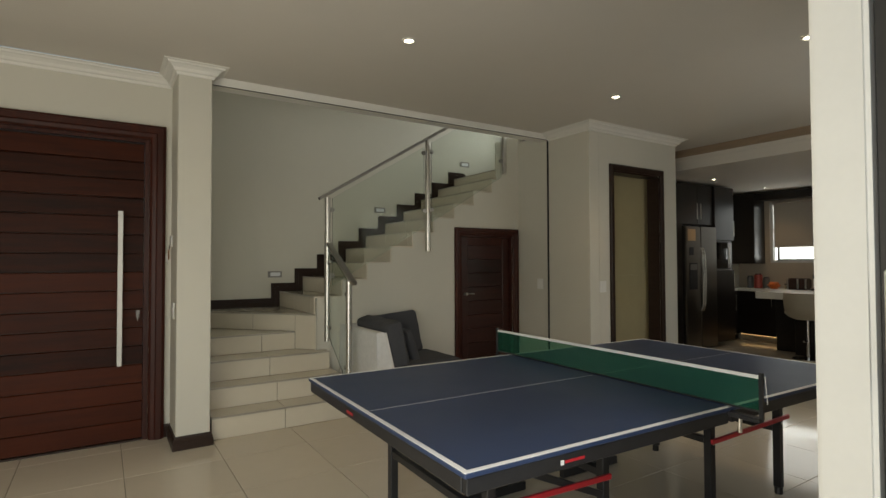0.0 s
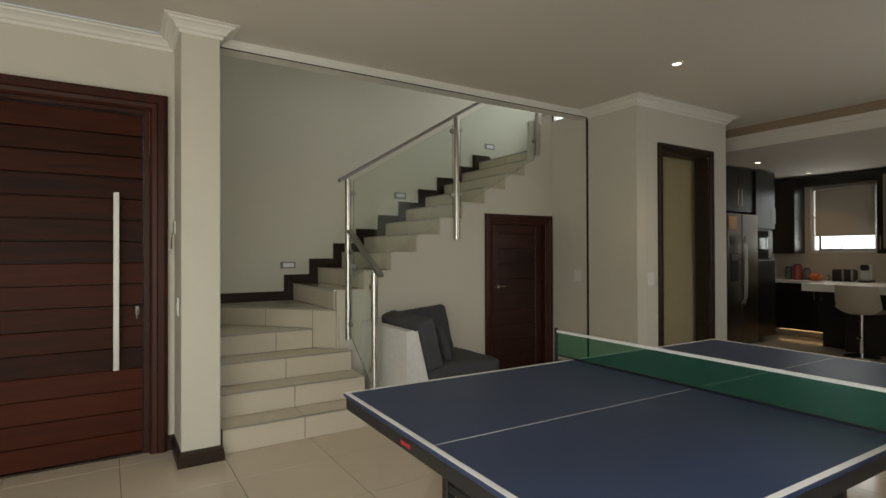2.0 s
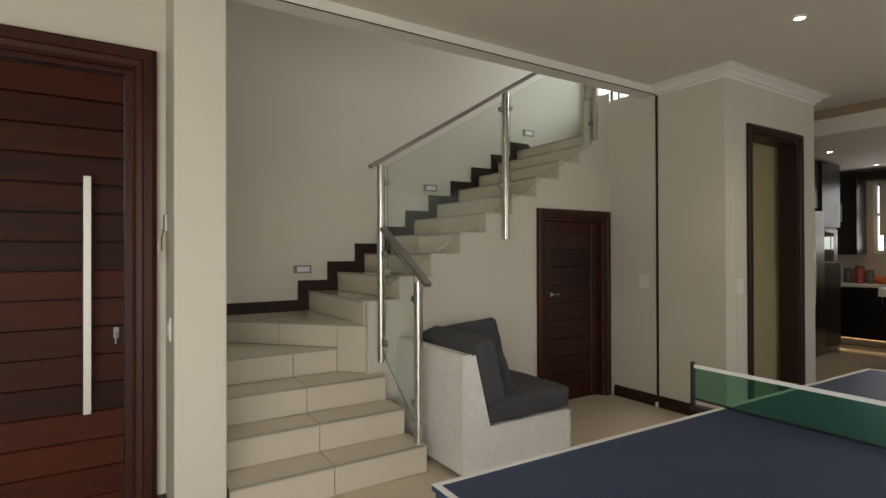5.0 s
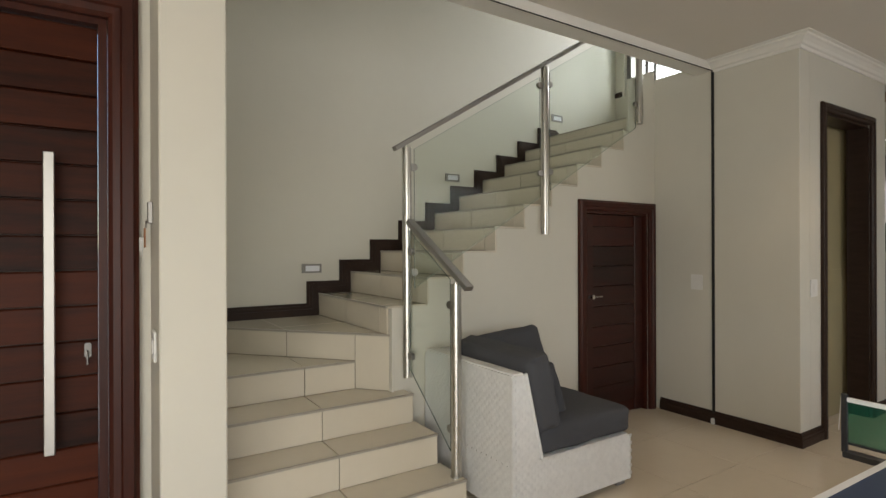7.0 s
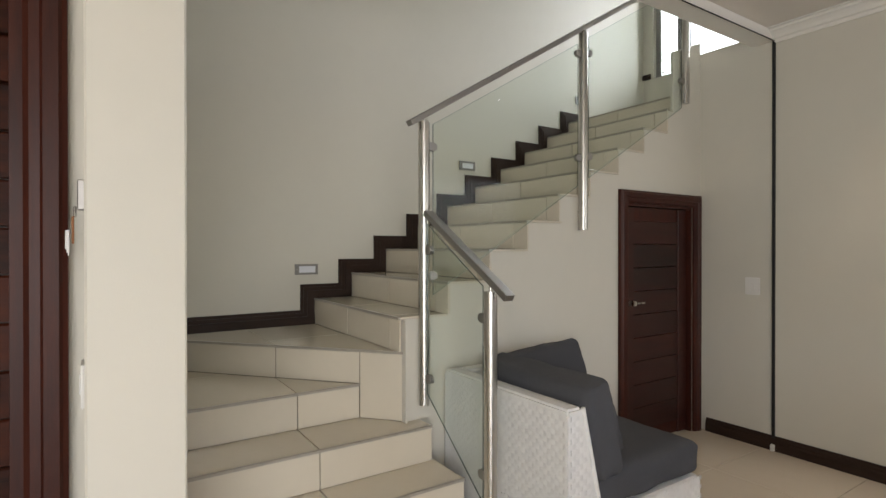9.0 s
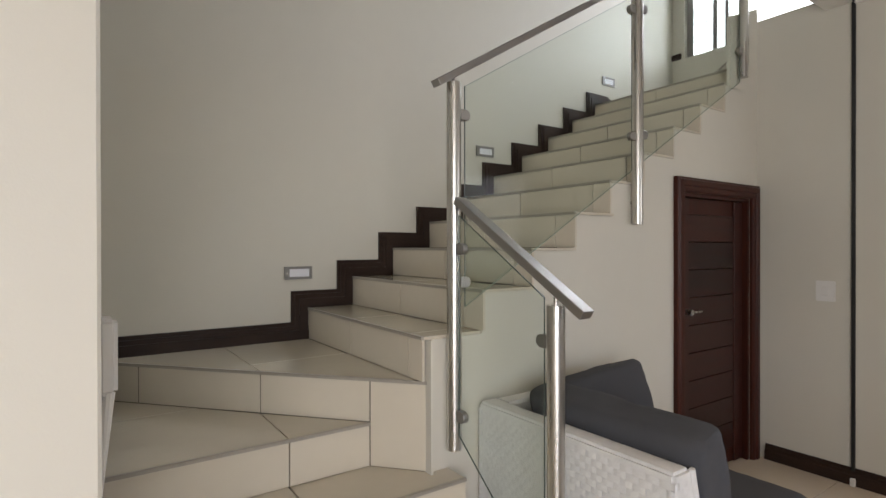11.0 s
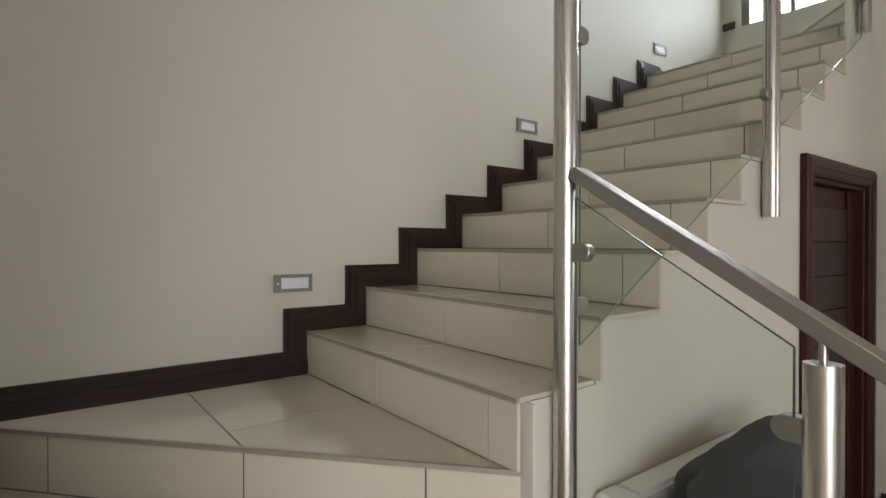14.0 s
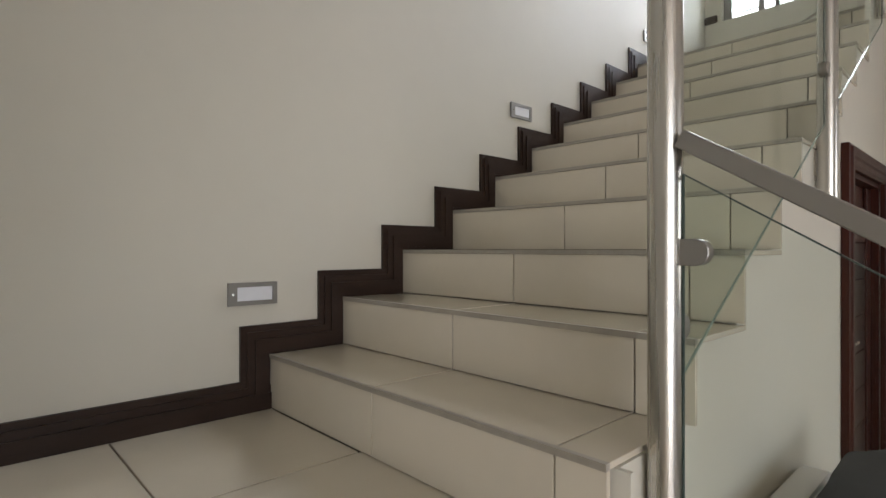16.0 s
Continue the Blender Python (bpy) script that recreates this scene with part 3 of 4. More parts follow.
def post(x, y, z0, z1, clamps, r=0.0285):
    p = put("post", rod((x, y, z0), (x, y, z1), r, 28), STEEL, bal, smooth=True)
    put("spigot", rod((x, y, z1), (x, y, z1 + 0.05), 0.007, 12), STEEL, p, smooth=True)
    for z, nx, ny in clamps:
        clamp((x, y, z), nx, ny, p)
    return p


PY = 5.421
post(2.437, PY, 0.605, 2.030, [(1.91, 1, 0), (1.255, 1, 0), (1.385, 0.05, -1), (0.742, 0.05, -1)])
post(3.603, PY, 1.507, 2.742, [(2.60, -1, 0), (1.955, -1, 0), (2.62, 1, 0), (1.97, 1, 0)])
post(4.70, PY, 2.462, 3.50, [(3.2, -1, 0), (2.62, -1, 0)])
post(2.450, 4.902, R, 1.211, [(1.095, -0.03, 1), (0.42, -0.03, 1)])
put("wall_bracket", rod((3.603, PY, 1.62), (3.603, YS, 1.62), 0.012, 12), STEEL, bal)
put("wall_bracket", rod((4.70, PY, 2.56), (4.70, YS, 2.56), 0.012, 12), STEEL, bal)
put("wall_bracket", rod((2.437, PY, 0.78), (2.437, YS, 0.78), 0.012, 12), STEEL, bal)
put("floor_flange", rod((2.445, 4.902, R), (2.445, 4.902, R + 0.006), 0.031, 24), STEEL, bal)
put("upper_handrail", bar((2.352, PY, 2.014), (4.75, PY, 3.460), 0.05, 0.028), SATIN, bal)
put("lower_handrail", bar((2.440, 5.39, 1.571), (2.453, 4.783, 1.192), 0.05, 0.030), SATIN, bal)


def pane(pts, y0, y1, axis):
    g = put("glass_pane", prism(pts, y0, y1, axis), GLASS, bal, "clear glass panel with green edge", shadow=False)
    for p, q in zip(pts, pts[1:] + pts[:1]):
        e = [(p[0], y0 + 0.005, p[1]), (q[0], y0 + 0.005, q[1])] if axis == "y" else [(y0 + 0.005, p[0], p[1]), (y0 + 0.005, q[0], q[1])]
        if abs(e[0][0] - e[1][0]) + abs(e[0][1] - e[1][1]) < 0.01:
            bm = rod(e[0], e[1], 0.0022, 6)
        else:
            bm = bar(e[0], e[1], 0.004, 0.0025, 0)
        put("polished_edge", bm, EDGE if axis == "x" or p[0] == q[0] else PALE_EDGE, g)
    return g


pane([(2.490, 1.157), (3.555, 1.780), (3.555, 2.66), (2.490, 2.025)], PY - 0.005, PY + 0.005, "y")
pane([(3.652, 1.836), (4.65, 2.42), (4.65, 3.31), (3.652, 2.72)], PY - 0.005, PY + 0.005, "y")
pane([(5.391, 0.665), (5.391, 1.514), (4.940, 1.233), (4.940, 0.30)], 2.434, 2.444, "x")


# ---- stair lights and switches ----
def step_light(x, z, first=[]):
    if first:
        return copy_thing(first[0], pose(x, YB, z))
    t = thing("step_light", x, YB, z, "recessed rectangular stair light with brushed steel frame", "wall light", "lights beside the stairs")
    fr = bmesh.new()
    for b in ((-0.08, 0.08, 0.022, 0.036), (-0.08, 0.08, -0.036, -0.022), (-0.08, -0.052, -0.022, 0.022), (0.064, 0.08, -0.022, 0.022)):
        box(b[0], b[1], -0.010, -0.0005, b[2], b[3], bm=fr)
    part("frame", finish(fr), mat("step_light_frame", (0.26, 0.25, 0.235), 0.5, metal=0.7), t)
    part("diffuser", box(-0.052, 0.064, -0.006, -0.0006, -0.022, 0.022), LENS, t)
    part("screw", rod((-0.066, -0.010, 0), (-0.066, -0.0125, 0), 0.004, 10), CHROME, t)
    first.append(t)
    return t


step_light(2.26, 1.248); step_light(3.62, 2.070); step_light(4.985, 2.805)
copy_thing([o for o in scene.objects if o.name == "step_light"][0], pose(1.252, 5.95, 0.915, 0, 0, 90))


def switch(m, label):
    t = new("light_switch")
    t.matrix_world = m
    tagged(t, label, "light switch")
    part("plate", box(-0.052, 0.052, -0.010, -0.0005, -0.062, 0.062, 0.004, 2), PLASTIC, t)
    part("rocker", box(-0.016, 0.016, -0.014, -0.0102, -0.028, 0.028, 0.0015), PLASTIC, t)
    return t


switch(pose(4.955, 5.062, 1.122, 0, 0, -90), "white plastic light switch on the corner wall")
switch(pose(5.15, 4.30, 1.11), "white plastic light switch beside the bathroom doorway")
switch(pose(1.025, 4.93, 1.02, 0, 0, -90), "white plastic light switch on the pillar's door side")
ic = thing("intercom_handset", 1.262, 5.08, 1.08, "white intercom handset box on the wall by the stairs", "intercom")
put("body", box(1.2525, 1.262, 5.03, 5.13, 1.075, 1.25, 0.003, 2), PLASTIC, ic)
put("handset", box(1.2625, 1.300, 5.04, 5.12, 1.085, 1.245, 0.010, 3), PLASTIC, ic)
put("cord", rod((1.284, 5.06, 1.09), (1.268, 5.05, 0.88), 0.012, 10, r2=0.004), PLASTIC, ic, "dangling white cord")
hk = thing("key_hook", 1.045, 5.05, 1.55, "steel key hook with a bunch of keys and tan tag", "key hook")
put("plate", box(1.025, 1.0445, 5.03, 5.07, 1.51, 1.60, 0.003), SATIN, hk)
put("key_ring", rod((1.02, 5.03, 1.49), (1.02, 5.05, 1.52), 0.004, 8), CHROME, hk)
put("tag", box(1.012, 1.018, 5.015, 5.05, 1.41, 1.49, 0.002), mat("tan_leather_tag", (0.30, 0.13, 0.05), 0.6), hk, "tan leather tag")
for i in range(3):
    put("key", box(1.004 - i * 0.004, 1.007 - i * 0.004, 5.005 + i * 0.018, 5.02 + i * 0.018, 1.375 + i * 0.01, 1.45), SATIN, hk)
hk.location.x -= 0.02


# ---- ceiling lights ----
def downlight(x, y, z, power, colour, first=[]):
    if not first:
        t = thing("downlight", x, y, z, "small recessed ceiling downlight with white rim, switched on", "downlight", "ceiling downlights")
        ring = bmesh.new()
        for i in range(24):
            a, b = 2 * math.pi * i / 24, 2 * math.pi * (i + 1) / 24
            q = []
            for ang in (a, b):
                for r, h in ((0.030, -0.002), (0.034, -0.008), (0.046, -0.006), (0.048, -0.0005)):
                    q.append(ring.verts.new((r * math.cos(ang), r * math.sin(ang), h)))
            for s in range(3):
                ring.faces.new((q[s], q[s + 1], q[s + 5], q[s + 4]))
        bmesh.ops.remove_doubles(ring, verts=ring.verts[:], dist=1e-5)
        part("rim", finish(ring), PLASTIC, t, smooth=True)
        part("lamp", rod((0, 0, -0.004), (0, 0, -0.001), 0.030, 20), LAMP, t)
        first.append(t)
    else:
        copy_thing(first[0], pose(x, y, z))
    spot("downlight_beam", x, y, z - 0.03, power, colour)


for x, y in ((2.29, 3.483), (4.475, 3.547), (4.53, 2.005)):
    downlight(x, y, CZ, 17, (1.0, 0.72, 0.44))
for x, y in ((8.25, 5.02), (9.95, 5.1), (9.2, 3.2), (9.9, 3.6)):
    downlight(x, y, 2.63, 9, WARM)


# ---- landing window ----
w1 = thing("window_1", 5.95, 5.98, 3.2, "tall grey-framed landing window with bright daylight", "window", kind="structure")
for nm, b in (("frame_left", (6.5, 6.56, 3.165, 4.65)), ("frame_right", (5.40, 5.46, 3.165, 4.65)), ("frame_sill", (5.46, 6.5, 3.165, 3.185)), ("frame_head", (5.46, 6.5, 4.6, 4.65)), ("mullion", (6.275, 6.315, 3.185, 4.6)), ("mullion", (6.175, 6.205, 3.185, 4.6))):
    put(nm, box(6.0, 6.06, *b), GREYALU, w1)
put("pane", box(6.028, 6.034, 5.46, 6.5, 3.185, 4.6), WGLASS, w1, shadow=False)
for i in range(11):
    z = 3.24 + i * 0.125
    put("burglar_bar", box(6.07, 6.078, 6.315, 6.5, z, z + 0.007), GREYALU, w1)
put("sill_board", box(5.925, 5.949, 6.585, 6.679, 3.165, 3.22, 0.004), DARKWOOD, w1, "dark wooden skirting piece")
tagged(part("backdrop", box(8.0, 8.05, 6.15, 14.0, 1.5, 9.0), SKYGLOW), "bright overcast sky outside the landing window", "sky", kind="structure")
tagged(part("backdrop_kitchen", box(13.5, 13.55, 0.0, 10.0, 0.0, 6.0), SKYGLOW), "bright overcast daylight outside the kitchen window", "sky", kind="structure")

# ---- table tennis table ----
tt = thing("table_tennis_table", 2.925, 2.365, 0, "blue folding table tennis table with white lines and green net", "table")
TX0, TX1, TY0, TY1 = 1.555, 4.295, 1.602, 3.128
XM = (TX0 + TX1) / 2
for a, b, end in ((TX0, XM - 0.004, TX0), (XM + 0.004, TX1, TX1)):
    top = put("tabletop", box(a, b, TY0, TY1, 0.742, 0.760, 0.003), BLUE, tt)
    for q in ((a, b, TY0 + 0.001, TY0 + 0.021), (a, b, TY1 - 0.021, TY1 - 0.001), ((a + 0.001, a + 0.021) if end == TX0 else (b - 0.021, b - 0.001)) + (TY0 + 0.021, TY1 - 0.021)):
        put("white_line", box(*q, 0.7590, 0.7606), LINE, top)
    put("centre_line", box(a + 0.02, b - 0.02, 2.3635, 2.3665, 0.7590, 0.7606), LINE, top)
    fr = [("side_apron", (a + 0.01, b - 0.01, TY0 + 0.006, TY0 + 0.031, 0.690, 0.7415)), ("side_apron", (a + 0.01, b - 0.01, TY1 - 0.031, TY1 - 0.006, 0.690, 0.7415)),
          ("end_apron", (end + 0.006 if end == TX0 else end - 0.031, end + 0.031 if end == TX0 else end - 0.006, TY0 + 0.031, TY1 - 0.031, 0.690, 0.7415)),
          ("cross_rail", (a + 0.55, a + 0.59, TY0 + 0.031, TY1 - 0.031, 0.70, 0.7415))]
    for nm, q in fr:
        put(nm, box(*q, 0.002), BLACKMETAL, tt)
SQ = 0.021
for x, inner in ((1.915, 0), (2.55, 1), (3.36, 1), (4.045, 0)):
    for y in (1.98, 2.83):
        lg = put("leg", box(x - SQ, x + SQ, y - SQ, y + SQ, 0.04, 0.70, 0.003), BLACKMETAL, tt)
        put("foot", rod((x, y, 0.0), (x, y, 0.04), 0.022, 14), BLACKMETAL, lg, "black rubber foot")
        put("bolt", rod((x - SQ - 0.003, y, 0.64), (x - SQ, y, 0.64), 0.010, 10), CHROME, lg)
        put("bolt", rod((x, y - SQ - 0.003, 0.42), (x, y - SQ, 0.42), 0.008, 10), CHROME, lg)
    put("cross_bar", box(x - 0.015, x + 0.015, 2.001, 2.809, 0.365 + 0.05 * inner, 0.40 + 0.05 * inner, 0.002), BLACKMETAL, tt)
    if inner:
        put("base_bar", box(x - 0.25, x + 0.25, 1.96, 2.00, 0.0, 0.05, 0.003), BLACKMETAL, tt)
        put("base_bar", box(x - 0.25, x + 0.25, 2.81, 2.85, 0.0, 0.05, 0.003), BLACKMETAL, tt)
for y in (1.945, 2.865):
    for a, b in (((1.95, y, 0.60), (2.50, y, 0.36)),):
        put("brace", bar(a, b, 0.02, 0.03), BLACKMETAL, tt)
put("red_brace", bar((1.86, 1.935, 0.445), (2.55, 1.935, 0.432), 0.014, 0.024), RED, tt, "red painted steel lock bar")
put("red_brace", bar((3.31, 1.935, 0.445), (4.08, 1.935, 0.462), 0.014, 0.024), RED, tt, "red painted steel lock bar")
put("brand_mark", box(1.96, 2.05, TY0 + 0.0035, TY0 + 0.0058, 0.710, 0.719), RED, tt, "small red maker's mark")
put("brand_mark", box(1.94, 1.954, TY0 + 0.0035, TY0 + 0.0058, 0.706, 0.722), LINE, tt, "small white emblem")
put("brand_mark", box(TX0 + 0.0035, TX0 + 0.0058, 2.50, 2.57, 0.708, 0.720), RED, tt, "small red maker's mark")
net = put("net", box(XM - 0.0012, XM + 0.0012, TY0 - 0.115, TY1 + 0.115, 0.768, 0.902), NET, tt, "green table tennis net", shadow=False)
put("net_tape", box(XM - 0.004, XM + 0.004, TY0 - 0.125, TY1 + 0.125, 0.900, 0.914), LINE, net, "white net tape")
put("net_hem", box(XM - 0.004, XM + 0.004, TY0 - 0.115, TY1 + 0.115, 0.763, 0.771), BLACKMETAL, net)
for s, y in ((-1, TY0 - 0.125), (1, TY1 + 0.125)):
    np_ = put("net_post", box(XM - 0.008, XM + 0.008, y - 0.008, y + 0.008, 0.735, 0.925, 0.002), BLACKMETAL, tt)
    put("clamp_arm", box(XM - 0.02, XM + 0.02, min(y, y - s * 0.15), max(y, y - s * 0.15), 0.722, 0.7405, 0.002), BLACKMETAL, np_)
    put("knob", rod((XM, y - s * 0.09, 0.66), (XM, y - s * 0.09, 0.722), 0.009, 12), CHROME, np_)
    put("net_loop", rod((XM + 0.008, y + s * 0.02, 0.80), (XM + 0.006, y + s * 0.012, 0.912), 0.0016, 8), LINE, np_)

tt.matrix_world = pose(2.855, 2.395, 0, 0, 0, -1.45)


# ---- corner chair ----
chair = thing("wicker_corner_chair", 3.05, 5.0, 0, "white woven wicker corner lounge chair with charcoal cushions", "armchair")
CX0, CX1, CY0, CY1 = 2.60, 3.51, 4.585, 5.445
put("seat_base", box(CX0, CX1, CY0, CY1, 0.03, 0.30, 0.012, 2), WICKER, chair)
put("side_back", prism([(CX0, 0.301), (CX0 + 0.20, 0.301), (CX0 + 0.085, 0.765), (CX0, 0.765)], CY0, CY1 - 0.001, "y", 0.010, 2), WICKER, chair)
put("rear_back", prism([(CY1, 0.301), (CY1, 0.762), (CY1 - 0.085, 0.762), (CY1 - 0.20, 0.301)], CX0 + 0.088, 3.40, "x", 0.010, 2), WICKER, chair)
for x, y in ((CX0 + 0.06, CY0 + 0.06), (CX1 - 0.06, CY0 + 0.06), (CX0 + 0.06, CY1 - 0.06), (CX1 - 0.06, CY1 - 0.06)):
    put("foot", box(x - 0.035, x + 0.035, y - 0.035, y + 0.035, 0, 0.03), GREYALU, chair)


def weave(o, u, v, n, w, h, keep=lambda a, b: True):
    """Staggered short strands standing proud of a face at o, spanned by u and v."""
    o, u, v, n = Vector(o), Vector(u), Vector(v), Vector(n)
    vs, fs = [], []
    a, b = 0.044, 0.022
    for i in range(int(h / b)):
        for j in range(-1, int(w / a) + 1):
            s = j * a + (a / 2 if i % 2 else 0)
            s0, s1, t0, t1 = max(s + 0.001, 0), min(s + a - 0.001, w), i * b + 0.001, (i + 1) * b - 0.001
            if s1 - s0 < 0.006 or not keep((s0 + s1) / 2, (t0 + t1) / 2):
                continue
            k = len(vs)
            m = (s0 + s1) / 2
            for ss, d in ((s0, 0.0003), (m - 0.010, 0.0022), (m + 0.010, 0.0022), (s1, 0.0003)):
                for tt_ in (t0, t1):
                    vs.append(o + u * ss + v * tt_ + n * d)
            for q in range(3):
                fs.append((k + 2 * q, k + 2 * q + 2, k + 2 * q + 3, k + 2 * q + 1))
    me = bpy.data.meshes.new("weave")
    me.from_pydata([tuple(p - chair.matrix_world.translation) for p in vs], [], fs)
    me.materials.append(WICKER)
    me.shade_smooth()
    ob = new("weave", me)
    ob.parent = chair
    tagged(ob, "woven white wicker strands", kind="stuff")


weave((CX0, CY1, 0.035), (0, -1, 0), (0, 0, 1), (-1, 0, 0), CY1 - CY0, 0.725)
weave((CX0, CY0, 0.035), (1, 0, 0), (0, 0, 1), (0, -1, 0), CX1 - CX0, 0.725, lambda a, b: b < 0.255 or a < 0.180 - 0.118 * (b - 0.265) / 0.465)
weave((CX1, CY0, 0.035), (0, 1, 0), (0, 0, 1), (1, 0, 0), CY1 - CY0, 0.26)


def cushion(sx_, sy, sz, m, seed, name, parent, puff=0.22):
    bm = bmesh.new()
    bmesh.ops.create_cube(bm, size=2.0)
    bmesh.ops.subdivide_edges(bm, edges=bm.edges[:], cuts=15, use_grid_fill=True)
    half_x, half_y, half_z = sx_ / 2, sy / 2, sz / 2
    rr = min(half_z * 0.6, 0.042)
    for v in bm.verts:
        u, w, t = v.co
        p = Vector((u * half_x, w * half_y, t * half_z))
        c = Vector((max(-half_x + rr, min(half_x - rr, p.x)), max(-half_y + rr, min(half_y - rr, p.y)), max(-half_z + rr, min(half_z - rr, p.z))))
        d = p - c
        if d.length > 1e-6:
            p = c + d.normalized() * min(d.length, rr)
        p.z *= 1 + puff * (1 - u ** 4) * (1 - w ** 4) - puff * 0.4
        k = noise.noise(Vector((u * 2.2, w * 2.2, t + seed))) * 0.010 + noise.noise(Vector((u * 7, w * 7, seed + t * 2))) * 0.004
        v.co = p + p.normalized() * k
    bmesh.ops.transform(bm, matrix=m, verts=bm.verts[:])
    return put(name, bm, GREY, parent, smooth=True)


put("edge_braid", rod((CX0 + 0.196, CY0 - 0.001, 0.305), (CX0 + 0.085, CY0 - 0.001, 0.762), 0.009, 8), WICKER, chair)
cushion(0.73, 0.69, 0.165, pose(3.16, 4.935, 0.385), 1.0, "seat_cushion", chair, 0.12)
cushion(0.42, 0.70, 0.17, pose(2.812, 4.915, 0.645, 0, -104, 0), 3.0, "side_cushion", chair, 0.12)
cushion(0.60, 0.43, 0.16, pose(3.06, 5.205, 0.650, 74, -4, 0), 5.0, "rear_cushion", chair, 0.15)
cushion(0.36, 0.40, 0.10, pose(3.01, 4.90, 0.585, 0, -112, 8), 7.0, "throw_pillow", chair, 0.5)

chair.location.x -= 0.022

# ---- kitchen ----
def handle(parent, x, y, z0, z1, nx=0, ny=-1):
    h = put("handle", rod((x + nx * 0.03, y + ny * 0.03, z0), (x + nx * 0.03, y + ny * 0.03, z1), 0.006, 10), STEEL, parent, "slim steel bar handle")
    return h


fridge = thing("refrigerator", 8.33, 5.6, 0, "tall silver side-by-side refrigerator with water dispenser", "refrigerator")
FSTEEL = mat("fridge_steel", (0.22, 0.20, 0.175), 0.34, metal=1.0, var=0.06, scale=3, stretch=(1, 1, 12))
put("body", box(7.91, 8.75, 5.34, 5.90, 0.0, 1.93, 0.01), ALU, fridge)
for a, b, s in ((7.912, 8.30, -1), (8.305, 8.748, 1)):
    d = put("door", box(a, b, 5.275, 5.338, 0.04, 1.925, 0.012, 2), FSTEEL, fridge)
    hx = 8.275 if s < 0 else 8.33
    pts_ = [(hx, 5.262, 0.62), (hx, 5.225, 0.72), (hx, 5.212, 1.10), (hx, 5.225, 1.50), (hx, 5.262, 1.60)]
    hb = bmesh.new()
    for p, q in zip(pts_, pts_[1:]):
        rod(p, q, 0.011, 10, hb)
    put("handle", hb, STEEL, d, "curved steel door handle", smooth=True)
disp = put("dispenser", box(7.99, 8.20, 5.268, 5.276, 0.95, 1.36, 0.003), BLACKMETAL, fridge, "black water dispenser panel")
put("display", box(8.01, 8.18, 5.264, 5.268, 1.25, 1.34), GREYALU, disp)
put("note", box(7.96, 8.16, 5.270, 5.2745, 1.70, 1.88), mat("paper_note", (0.60, 0.42, 0.25), 0.8), fridge, "tan paper note")
put("magnet", box(8.0, 8.10, 5.268, 5.2745, 1.48, 1.60), BLACKMETAL, fridge, "small dark picture magnet")

CG = "kitchen cabinets"


def cabinet(x0, x1, y0, y1, z0, z1, doors, label, face="y", name="kitchen_cabinet"):
    t = thing(name, (x0 + x1) / 2, (y0 + y1) / 2, z0, label, "cabinet", CG)
    put("body", box(x0, x1, y0, y1, z0, z1), CAB, t)
    for i in range(doors):
        if face == "y":
            w = (x1 - x0) / doors
            d = put("door", box(x0 + i * w + 0.002, x0 + (i + 1) * w - 0.002, y0 - 0.02, y0 - 0.001, z0 + 0.004, z1 - 0.004, 0.002), CAB, t)
            hx = x0 + (i + 1) * w - 0.05 if i % 2 == 0 else x0 + i * w + 0.05
            handle(d, hx, y0 - 0.02, z0 + 0.08 if z0 > 1 else z1 - 0.35, z0 + 0.33 if z0 > 1 else z1 - 0.08)
        else:
            w = (y1 - y0) / doors
            d = put("door", box(x0 - 0.02, x0 - 0.001, y0 + i * w + 0.002, y0 + (i + 1) * w - 0.002, z0 + 0.004, z1 - 0.004, 0.002), CAB, t)
            hy = y0 + (i + 1) * w - 0.05 if i % 2 == 0 else y0 + i * w + 0.05
            handle(d, x0 - 0.02, hy, z0 + 0.06 if z0 > 1 else z1 - 0.25, z0 + 0.26 if z0 > 1 else z1 - 0.06, -1, 0)
    return t


cabinet(7.90, 8.76, 5.36, 5.91, 1.96, 2.60, 2, "dark espresso wall cabinet above the refrigerator")
cabinet(6.95, 7.895, 5.34, 5.91, 0.0, 2.60, 2, "tall dark espresso pantry cabinet")
tall = cabinet(8.765, 9.32, 5.33, 5.91, 1.72, 2.60, 1, "dark espresso cabinet above the built-in microwave")
cabinet(8.765, 9.32, 5.33, 5.91, 0.08, 1.24, 1, "dark espresso cabinet below the built-in microwave")
mw = thing("microwave_oven", 9.04, 5.6, 1.245, "black built-in microwave oven with steel handle", "microwave")
put("body", box(8.77, 9.315, 5.36, 5.90, 1.245, 1.715), BLACKMETAL, mw)
put("glass_door", box(8.785, 9.17, 5.335, 5.358, 1.27, 1.69, 0.004), mat("black_gloss", (0.01, 0.01, 0.011), 0.06), mw, "glossy black oven door")
put("control_panel", box(9.175, 9.30, 5.335, 5.358, 1.27, 1.69, 0.003), GREYALU, mw)
handle(mw, 9.16, 5.335, 1.34, 1.62)
cabinet(10.26, 10.595, 5.44, 5.90, 1.34, 2.60, 1, "dark espresso wall cabinet beside the kitchen window", "x")
gc = cabinet(10.26, 10.595, 3.2, 4.32, 1.34, 2.60, 1, "dark kitchen wall cabinet with frosted glass door", "x")
put("glass_front", box(10.232, 10.238, 3.28, 4.24, 1.42, 2.52), mat("frosted_glass", (0.25, 0.24, 0.20), 0.35), gc, "frosted glass cabinet front")
pel = thing("pelmet", 10.4, 4.9, 2.47, "dark wooden pelmet over the kitchen window", "pelmet")
put("board", box(10.40, 10.595, 4.325, 5.435, 2.47, 2.60), CAB, pel)
